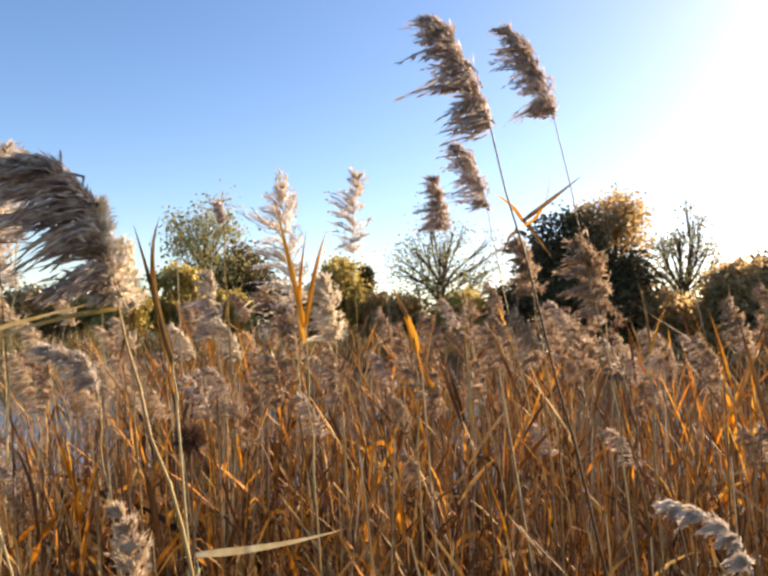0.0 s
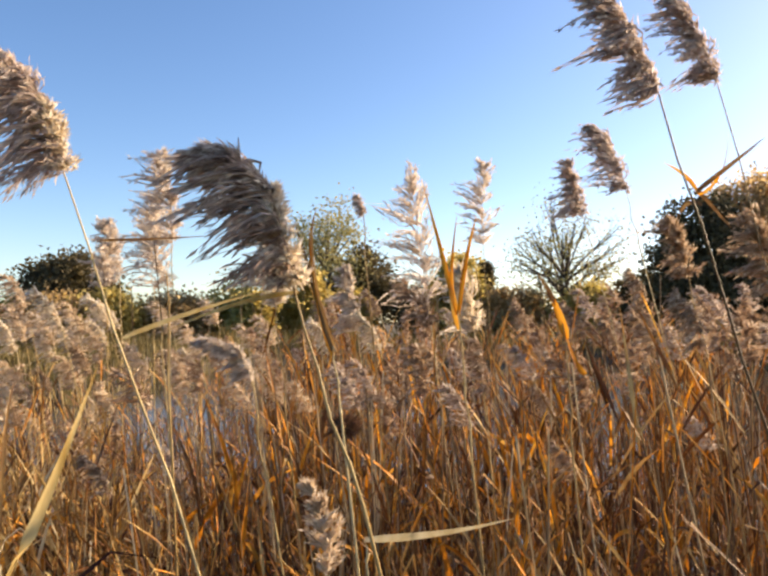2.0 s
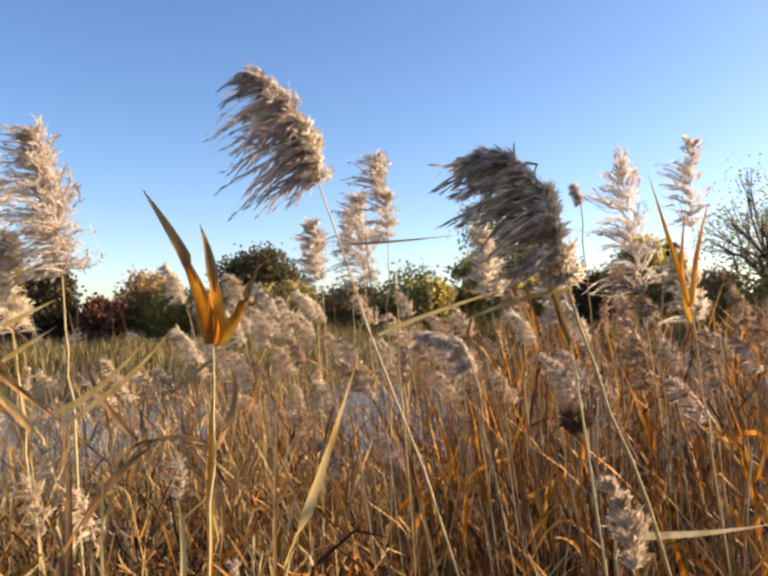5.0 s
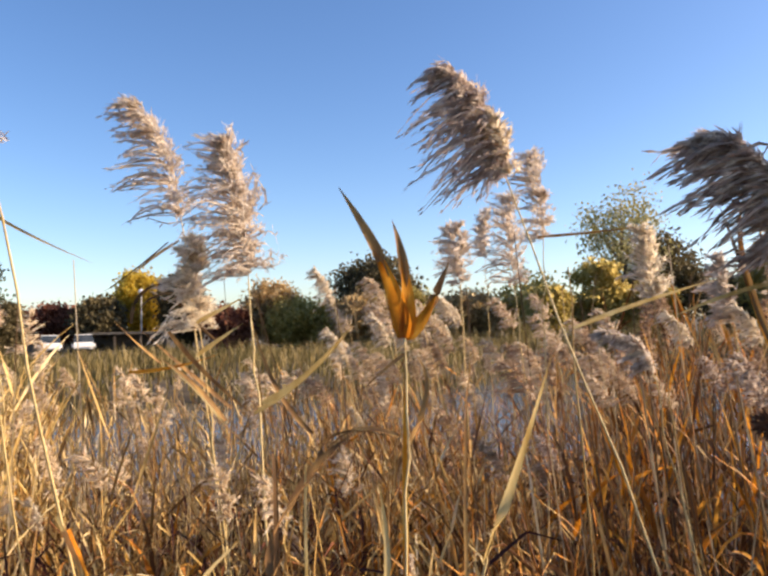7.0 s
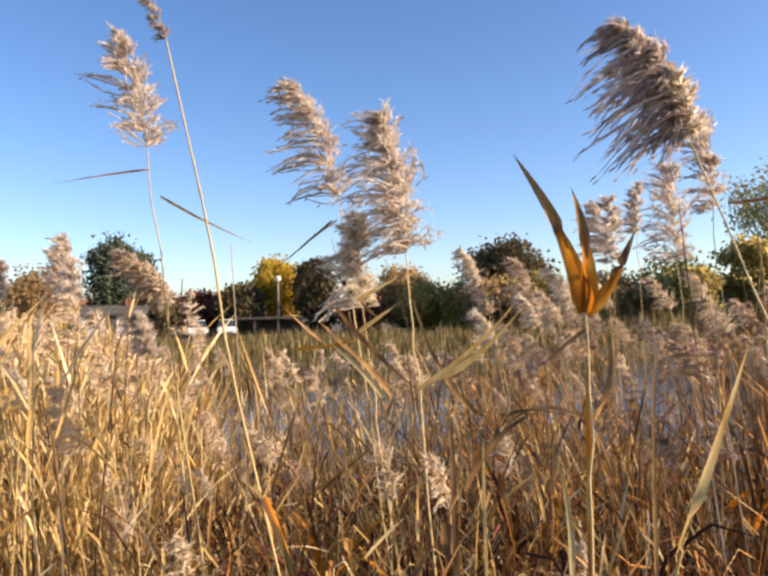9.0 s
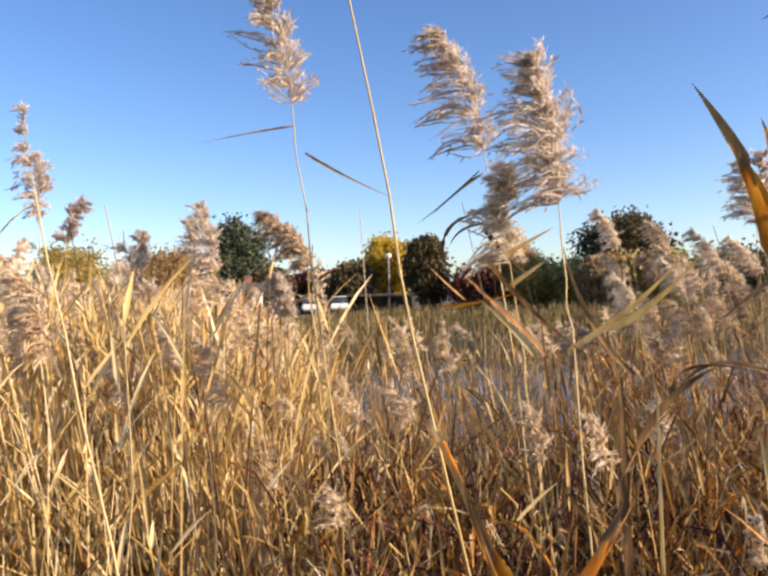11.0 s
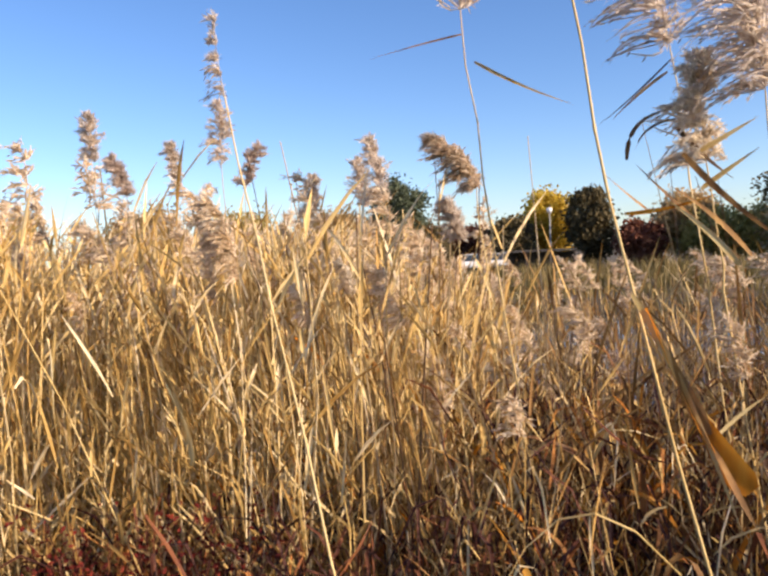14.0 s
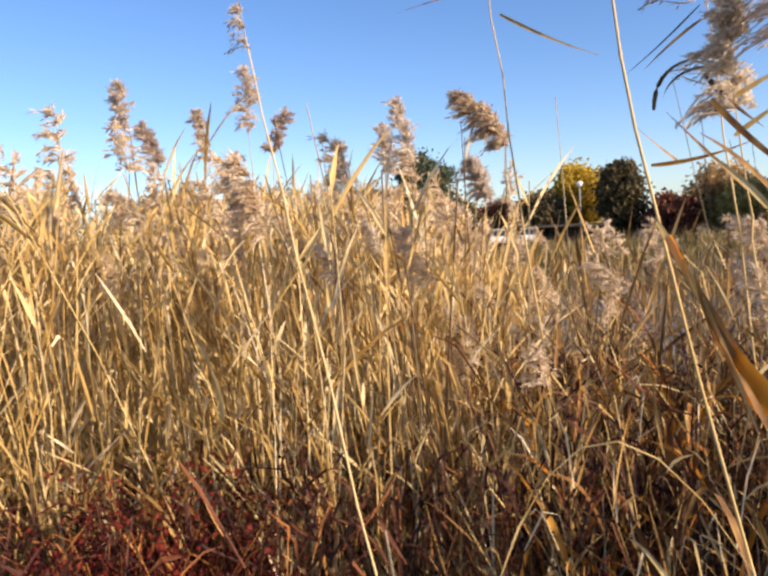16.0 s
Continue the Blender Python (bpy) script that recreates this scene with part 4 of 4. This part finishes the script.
def dried_flower(head, foot, radius):
    """A dark dried flower head on a thin stalk."""
    r = np.random.default_rng(3)
    ob = tagged(new("dried_flower"), "dark brown dried round flower head on a stalk", "dried flower")
    ob.location = foot
    s = Soup()
    tube(s, bezier(foot, (np.array(head) + foot) / 2 + (0.02, 0, 0), head, 8), np.linspace(0.004, 0.0025, 8), 6)
    part("stalk", s, LEAF["brown"], ob, origin=foot)
    h = Soup()
    n = 420
    d = unit(r.normal(size=(n, 3)) * (1, 1, 0.75))
    flakes(h, np.array(head) + d * radius * 0.25, d, r.uniform(0.5, 0.85, n) * radius, r.uniform(0.0016, 0.004, n), r)
    part("seed_head", h, HEAD, ob, origin=foot)


HEAD = plant("dried_head", [(0.0, (0.05, 0.025, 0.018)), (0.6, (0.15, 0.08, 0.05)), (1.0, (0.28, 0.16, 0.09))], 0.3, 0.8)
dried_flower(DRIED_HEAD, (DRIED_HEAD[0] + 0.05, DRIED_HEAD[1], 0.35), 0.055)


def red_shrub(x, y, height, seed):
    r = np.random.default_rng(seed)
    z = bank_height(x, y)
    ob = tagged(new("red_shrub"), "low shrub with crimson autumn leaves", "shrub", "crimson shrubs")
    ob.location = (x, y, z)
    twigs, leaves = Soup(), Soup()
    for _ in range(26):
        o = r.normal(size=2) * 0.15
        tip = np.array([o[0], o[1], height * r.uniform(0.6, 1.05)])
        pts = bezier((0, 0, 0), tip * (0.4, 0.4, 0.6), tip, 6)
        tube(twigs, pts, np.linspace(0.004, 0.0012, 6), 4)
        n = 90
        f = r.uniform(0.25, 1, n)[:, None]
        p = tip * f + r.normal(size=(n, 3)) * 0.03
        flakes(leaves, p, unit(r.normal(size=(n, 3)) + (0, 0, 0.3)), r.uniform(0.012, 0.028, n), r.uniform(0.004, 0.009, n), r)
    part("twig", twigs, BED_MAROON, ob)
    part("foliage", leaves, RED_LEAF, ob)


r_red = np.random.default_rng(9)
for k in range(7):
    red_shrub(*sector(87.5 + k * 1.5 + r_red.normal() * 0.8, r_red.uniform(2.1, 2.6)), r_red.uniform(0.95, 1.2), 110 + k)
for k in range(4):
    red_shrub(*sector(97 + k * 2.0, r_red.uniform(1.9, 2.2)), r_red.uniform(0.85, 1.0), 120 + k)
for k in range(5):
    red_shrub(*sector(57 + k * 2.2, r_red.uniform(1.75, 2.0)), r_red.uniform(0.75, 0.9), 70 + k)
for k, az in enumerate((-18, -22, -25, -28)):
    red_shrub(*sector(az, 1.9 + 0.1 * k), 0.85, 95 + k)


# ---- trees of the far bank ----
CROWN = {
    "willow": plant("crown_pale_willow", [(0.0, (0.20, 0.18, 0.06)), (0.5, (0.40, 0.36, 0.15)), (1.0, (0.58, 0.51, 0.30))], 0.3, 0.6, 1.0),
    "olive": plant("crown_olive", [(0.0, (0.30, 0.23, 0.06)), (0.5, (0.50, 0.40, 0.13)), (1.0, (0.68, 0.56, 0.25))], 0.72, 0.6, 1.0),
    "dark": plant("crown_dark_green", [(0.0, (0.05, 0.042, 0.022)), (0.5, (0.11, 0.088, 0.042)), (1.0, (0.20, 0.155, 0.075))], 0.3, 0.6, 1.0),
    "brown": plant("crown_russet", [(0.0, (0.30, 0.20, 0.09)), (0.5, (0.52, 0.37, 0.18)), (1.0, (0.70, 0.54, 0.32))], 0.72, 0.6, 1.0),
    "yellow": plant("crown_yellow", [(0.0, (0.34, 0.22, 0.03)), (0.5, (0.56, 0.40, 0.05)), (1.0, (0.72, 0.56, 0.12))], 0.55, 0.6, 1.0),
    "red": plant("crown_dull_red", [(0.0, (0.08, 0.03, 0.02)), (0.5, (0.20, 0.07, 0.04)), (1.0, (0.32, 0.14, 0.08))], 0.3, 0.6, 1.0),
    "fir": plant("crown_fir", [(0.0, (0.035, 0.05, 0.03)), (0.5, (0.08, 0.10, 0.06)), (1.0, (0.16, 0.18, 0.11))], 0.2, 0.6, 1.0),
}


def tree(x, y, top, width, kind, label, seed, base=0.25, fullness=1.0, shape="round", name="tree"):
    """A tree with a tapered trunk, limbs and a crown of leaf clumps with gaps; base: where the crown begins, as a share of the height."""
    r = np.random.default_rng(seed)
    z = ground_height(x, y)
    h = top - z
    ob = tagged(new(name), label, "shrub" if name == "shrub" else "tree", "trees of the far bank")
    ob.location = (x, y, z)
    trunk, crown = Soup(), Soup()
    hz = h * (base + 0.25)
    tube(trunk, bezier((0, 0, -0.3), (r.normal() * 0.1, 0, hz * 0.5), (r.normal() * 0.3, r.normal() * 0.3, hz), 6), np.linspace(h * 0.024, h * 0.012, 6), 8)
    n = int(46 * fullness) + 14
    for k in range(n):
        v = unit(r.normal(size=3)) * r.uniform(0.35, 1.0) ** 0.6
        if shape == "cone":
            f = r.random() ** 1.4
            a = r.uniform(0, 2 * np.pi)
            c = np.array([math.cos(a) * width * 0.5 * (1 - f) * r.uniform(0.5, 1), math.sin(a) * width * 0.5 * (1 - f) * r.uniform(0.5, 1), h * (base + (1 - base) * f)])
        else:
            c = np.array([v[0] * width * 0.47, v[1] * width * 0.42, h * (base + (1 - base) * (0.5 + 0.47 * v[2]))])
            c *= 1 + 0.10 * noise.noise(Vector((*(c * 0.5 + seed),)))
        s0 = np.array([0, 0, max(h * base * 0.9, min(hz, c[2] * 0.7))])
        if k % 2 == 0 or fullness < 0.6:
            limb = bezier(s0 + (0, 0, -0.2), s0 * 0.45 + c * 0.55 + r.normal(size=3) * 0.25, c, 5)
            tube(trunk, limb, np.linspace(h * 0.009, h * 0.0018, 5), 5)
            if fullness < 0.6:
                for _ in range(5):
                    e = c + unit(r.normal(size=3) + (0, 0, 0.9)) * width * r.uniform(0.08, 0.2)
                    tube(trunk, bezier(limb[2], c * 0.5 + e * 0.5 + r.normal(size=3) * 0.1, e, 4), np.linspace(h * 0.003, h * 0.001, 4), 3)
        m = int(125 * (0.25 + 0.75 * fullness))
        spread = width * (0.10 if shape != "cone" else 0.085)
        p = c + r.normal(size=(m, 3)) * spread * np.array([1, 1, 0.75])
        flakes(crown, p, unit(r.normal(size=(m, 3)) + (0, 0, -0.3)), r.uniform(0.20, 0.44, m) * (0.25 + 0.75 * min(1.0, fullness)), r.uniform(0.08, 0.17, m) * (0.3 + 0.7 * min(1.0, fullness)), r)
    part("trunk", trunk, BARK, ob, smooth=True)
    part("crown", crown, CROWN[kind], ob)
    return ob


tree(-15.0, 58.5, 13.3, 7.0, "willow", "tall pale willow with thin yellow-green leaves", 1, 0.25, 0.75)
tree(-12.0, 60.5, 9.0, 6.0, "dark", "dark evergreen behind the willow", 2, 0.08, 1.0)
tree(-15.6, 53.5, 6.6, 3.8, "olive", "olive green rounded shrub on the far bank", 3, 0.03, 1.0, name="shrub")
tree(-12.2, 55.0, 5.2, 3.6, "olive", "olive green rounded shrub on the far bank", 4, 0.03, 1.0, name="shrub")
tree(-3.8, 58.0, 8.4, 4.8, "olive", "yellow-olive bushy broad tree", 5, 0.05, 1.0)
tree(-1.6, 61.0, 7.4, 3.0, "dark", "small dark pointed conifer", 6, 0.05, 1.0, "cone")
tree(-7.2, 60.0, 5.6, 4.5, "dark", "dark green hedge shrub", 17, 0.02, 1.0, name="shrub")
tree(0.8, 57.0, 5.4, 5.2, "brown", "russet brown rounded shrub", 7, 0.02, 1.0, name="shrub")
tree(4.9, 58.6, 12.6, 9.4, "willow", "almost leafless tree with spreading grey limbs", 8, 0.22, 0.55)
tree(6.0, 56.0, 5.0, 5.0, "olive", "olive shrub under the bare tree", 9, 0.02, 1.0, name="shrub")
tree(10.2, 56.0, 6.2, 4.4, "dark", "dark green rounded shrub", 10, 0.02, 1.0, name="shrub")
tree(13.6, 51.5, 11.2, 6.4, "dark", "large dark evergreen tree", 11, 0.03, 1.4)
tree(17.6, 54.5, 13.6, 6.4, "brown", "tall tree with russet and yellow autumn leaves", 12, 0.15, 1.1)
tree(17.0, 52.5, 8.5, 6.0, "dark", "dark bushy evergreen tree", 13, 0.02, 1.2)
tree(23.2, 54.5, 12.2, 5.2, "willow", "slender feathery tree losing its leaves", 14, 0.18, 0.5)
tree(23.5, 46.0, 7.6, 5.0, "brown", "brown rounded autumn tree", 15, 0.03, 1.2)
tree(27.5, 47.0, 8.4, 6.0, "dark", "dark round evergreen tree", 16, 0.03, 1.2)
tree(32.0, 45.0, 8.0, 7.0, "brown", "russet brown autumn tree", 18, 0.05, 1.1)
tree(20.6, 51.5, 5.4, 5.0, "brown", "brown half-bare shrub thicket", 41, 0.02, 1.0, name="shrub")
tree(25.5, 51.0, 5.6, 5.0, "olive", "olive green leafy shrub", 42, 0.02, 1.0, name="shrub")
tree(8.0, 58.5, 4.6, 5.0, "brown", "brown half-bare shrub thicket", 43, 0.02, 1.0, name="shrub")
tree(-18.4, 50.0, 5.0, 3.4, "olive", "yellow-olive rounded shrub on the far bank", 19, 0.02, 1.0, name="shrub")
tree(-21.0, 53.5, 5.6, 6.5, "olive", "olive green leafy shrub", 20, 0.02, 1.0, name="shrub")
tree(-25.0, 50.5, 4.7, 6.0, "brown", "brown half-bare shrub thicket", 21, 0.02, 1.0, name="shrub")
tree(-29.0, 47.5, 4.7, 5.5, "olive", "olive brown shrub thicket", 22, 0.02, 1.0, name="shrub")
tree(-33.6, 49.7, 8.0, 7.0, "dark", "dark round evergreen oak tree", 23, 0.12, 1.5)
tree(-32.0, 46.0, 4.7, 5.0, "brown", "brown half-bare shrub thicket", 24, 0.02, 1.0, name="shrub")
tree(-36.0, 46.5, 4.3, 5.0, "olive", "olive green leafy shrub", 25, 0.02, 1.0, name="shrub")
tree(-39.3, 45.0, 4.6, 4.5, "olive", "olive green leafy shrub", 26, 0.02, 1.0, name="shrub")
tree(-43.3, 41.8, 3.9, 3.6, "red", "shrub with dull red autumn leaves", 27, 0.02, 1.0, name="shrub")
tree(-42.0, 45.5, 6.2, 5.0, "brown", "brown leafy autumn tree", 28, 0.05, 1.0)
tree(-48.0, 40.8, 7.2, 3.8, "dark", "dark green narrow tree", 29, 0.05, 1.3)
tree(-54.0, 41.0, 7.5, 4.8, "yellow", "rounded tree with golden yellow leaves", 30, 0.08, 1.3)
tree(-53.6, 36.4, 5.0, 4.4, "dark", "dark dense evergreen shrub", 31, 0.02, 1.4, name="shrub")
tree(-60.5, 36.0, 4.6, 4.5, "red", "small reddish-brown autumn tree", 32, 0.1, 1.0)
tree(-59.6, 27.5, 10.0, 5.4, "fir", "tall grey-green pointed conifer", 33, 0.06, 1.3)
tree(-56.0, 29.3, 4.9, 3.4, "dark", "dark dense evergreen shrub", 34, 0.02, 1.2, name="shrub")
tree(-62.0, 22.0, 6.4, 6.0, "brown", "brown leafy autumn tree", 35, 0.05, 1.0)
tree(-63.0, 14.0, 6.8, 7.0, "olive", "olive green leafy tree", 36, 0.05, 1.0)
tree(-62.0, 5.0, 7.0, 7.0, "brown", "brown leafy autumn tree", 37, 0.05, 1.0)
tree(-60.0, -6.0, 7.0, 8.0, "olive", "olive green leafy tree", 38, 0.05, 1.0)

# ---- houses, lamp post and cars beyond the meadow ----
WHITE_WALL = surface("white_render", [(0.3, (0.66, 0.64, 0.58)), (0.7, (0.80, 0.78, 0.72))], 1.5, 0.85, 0.1)
ROOF_RED = surface("red_clay_tile", [(0.3, (0.22, 0.08, 0.05)), (0.7, (0.36, 0.15, 0.09))], 3.0, 0.85, 0.5)
DARK_ROOF = surface("dark_felt_roof", [(0.3, (0.05, 0.045, 0.04)), (0.7, (0.10, 0.09, 0.08))], 2.0, 0.9, 0.3)
GLASS = surface("window_glass", [(0.4, (0.03, 0.04, 0.05)), (0.6, (0.05, 0.06, 0.07))], 1.0, 0.05, 0.0)
PAINT = surface("white_car_paint", [(0.4, (0.72, 0.72, 0.72)), (0.6, (0.80, 0.80, 0.80))], 1.0, 0.2, 0.0)
RUBBER = surface("tyre_rubber", [(0.4, (0.02, 0.02, 0.02)), (0.6, (0.03, 0.03, 0.03))], 5.0, 0.8, 0.0)
STEEL = surface("grey_painted_steel", [(0.4, (0.34, 0.33, 0.31)), (0.6, (0.44, 0.43, 0.40))], 3.0, 0.6, 0.0, 0.0)


def box(s, x0, x1, y0, y1, z0, z1):
    v = [(x, y, z) for z in (z0, z1) for x, y in ((x0, y0), (x1, y0), (x1, y1), (x0, y1))]
    s.add(v, [(0, 3, 2, 1), (4, 5, 6, 7), (0, 1, 5, 4), (1, 2, 6, 5), (2, 3, 7, 6), (3, 0, 4, 7)])


def block(name, dims, material, parent, label="", bevel=0.0):
    s = Soup()
    box(s, *dims)
    me = s.mesh(name, material)
    if bevel:
        bm = bmesh.new()
        bm.from_mesh(me)
        bmesh.ops.bevel(bm, geom=bm.edges[:], offset=bevel, segments=2, affect="EDGES")
        bm.to_mesh(me)
        bm.free()
    ob = new(name, me)
    ob.parent = parent
    if label:
        ob["label"] = label
    return ob


def house(x, y, turn, w, d, wall_h, roof_h, roof_mat, label, seed):
    ob = tagged(new("house"), label, "house", "houses beyond the meadow")
    ob.matrix_basis = pose(x, y, ground_height(x, y), 0, 0, turn)
    block("wall", (-w / 2, w / 2, -d / 2, d / 2, -0.3, wall_h), WHITE_WALL, ob)
    s = Soup()
    e = 0.35
    v = [(-w / 2 - e, -d / 2 - e, wall_h - 0.1), (w / 2 + e, -d / 2 - e, wall_h - 0.1), (w / 2 + e, 0, wall_h + roof_h), (-w / 2 - e, 0, wall_h + roof_h), (-w / 2 - e, d / 2 + e, wall_h - 0.1), (w / 2 + e, d / 2 + e, wall_h - 0.1)]
    v = v + [(a, b, c + 0.15) for a, b, c in v]
    s.add(v, [(0, 1, 2, 3), (3, 2, 5, 4), (6, 9, 8, 7), (9, 10, 11, 8), (0, 6, 7, 1), (4, 5, 11, 10), (0, 3, 9, 6), (3, 4, 10, 9), (1, 7, 8, 2), (2, 8, 11, 5)])
    roof = part("roof", s, roof_mat, ob)
    block("chimney", (w * 0.2, w * 0.2 + 0.6, -0.3, 0.3, wall_h + roof_h * 0.4, wall_h + roof_h + 0.7), ROOF_RED, roof)
    n = max(2, int(w / 2.2))
    for k in range(n):
        cx = -w / 2 + (k + 0.5) * w / n
        fr = block("window", (cx - 0.5, cx + 0.5, -d / 2 - 0.06, -d / 2 + 0.02, 0.9, 2.0), PAINT, ob)
        block("pane", (cx - 0.42, cx + 0.42, -d / 2 - 0.075, -d / 2 - 0.05, 0.98, 1.92), GLASS, fr)
    block("door", (-0.45, 0.45, -d / 2 - 0.05, -d / 2 + 0.02, 0.0, 2.0), DARK_ROOF, ob)


house(-56.2, 25.6, 62, 5.0, 5.0, 2.1, 0.6, DARK_ROOF, "small white rendered cottage with dark roof", 1)
house(-63.0, 37.6, 55, 8.0, 6.0, 1.9, 1.6, ROOF_RED, "low white house with a red tiled roof", 2)
house(-69.0, 40.0, 55, 9.0, 6.0, 2.0, 1.7, ROOF_RED, "low white house with a red tiled roof", 3)
house(-66.0, 30.5, 60, 7.0, 6.0, 2.0, 1.5, ROOF_RED, "low white house with a red tiled roof", 4)


def shelter(x, y, turn):
    ob = tagged(new("shelter"), "low dark open shelter with a flat roof on posts", "shelter")
    ob.matrix_basis = pose(x, y, ground_height(x, y), 0, 0, turn)
    block("roof", (-3.2, 3.2, -1.5, 1.5, 1.35, 1.55), DARK_ROOF, ob, "dark flat roof", 0.04)
    for px in (-3, -1, 1, 3):
        for py in (-1.3, 1.3):
            block("post", (px - 0.06, px + 0.06, py - 0.06, py + 0.06, -0.2, 1.35), BARK, ob)
    block("back_wall", (-3.0, 3.0, 1.25, 1.35, 0, 1.3), DARK_ROOF, ob)


shelter(-49.6, 36.4, 53)


def lamp_post(x, y, top):
    z = ground_height(x, y)
    ob = tagged(new("street_lamp"), "slim grey lamp post with a small round head", "street lamp")
    ob.location = (x, y, z)
    s = Soup()
    tube(s, np.array([(0, 0, -0.2), (0, 0, 0.6), (0, 0, 0.62), (0, 0, top - z - 0.4)]), [0.10, 0.10, 0.07, 0.05], 10)
    part("pole", s, STEEL, ob, smooth=True)
    h = Soup()
    tube(h, np.array([(0, 0, top - z - 0.45), (0, 0, top - z - 0.3), (0, 0, top - z - 0.1), (0, 0, top - z), (0, 0, top - z + 0.05)]), [0.08, 0.24, 0.28, 0.16, 0.02], 12)
    part("lamp_head", h, PAINT, ob, "pale round lamp head", smooth=True)


lamp_post(-49.2, 37.4, 5.6)


def car(x, y, turn):
    ob = tagged(new("car"), "parked white car seen across the meadow", "car", "parked cars")
    ob.matrix_basis = pose(x, y, ground_height(x, y), 0, 0, turn)
    block("body", (-2.0, 2.0, -0.85, 0.85, 0.3, 0.85), PAINT, ob, "", 0.15)
    s = Soup()
    v = [(-1.5, -0.78, 0.84), (1.1, -0.78, 0.84), (1.1, 0.78, 0.84), (-1.5, 0.78, 0.84), (-1.0, -0.62, 1.38), (0.5, -0.62, 1.38), (0.5, 0.62, 1.38), (-1.0, 0.62, 1.38)]
    s.add(v, [(0, 1, 5, 4), (1, 2, 6, 5), (2, 3, 7, 6), (3, 0, 4, 7)])
    part("windows", s, GLASS, ob, "dark tinted windows")
    block("roof", (-1.02, 0.52, -0.63, 0.63, 1.38, 1.44), PAINT, ob, "", 0.02)
    for wx in (-1.25, 1.25):
        for wy in (-0.8, 0.8):
            w = Soup()
            tube(w, np.array([(wx, wy - 0.1, 0.32), (wx, wy - 0.099, 0.32), (wx, wy + 0.099, 0.32), (wx, wy + 0.1, 0.32)]), [0.05, 0.32, 0.32, 0.05], 14)
            part("wheel", w, RUBBER, ob)


car(-51.3, 30.6, 150)
car(-50.6, 33.0, 148)


# ---- the wind in the reeds ----
def motions():
    for k, ob in enumerate(REEDS):
        p = ob.location.copy()
        a, b = 0.16 + 0.05 * math.sin(k * 2.1), 0.10
        w1, w2, f1 = 2 * math.pi / (2.1 + 0.5 * math.sin(k * 1.3)), 2 * math.pi / (3.7 + 0.6 * math.cos(k)), k * 1.7
        rows = []
        for n in range(33):
            t = n * 0.5
            s = a * math.sin(w1 * t + f1) + b * math.sin(w2 * t + f1 * 0.6)
            rows.append((t, pose(p.x, p.y, p.z, 0.35 * s, -s, 0)))
        walk(ob, rows)


motions()
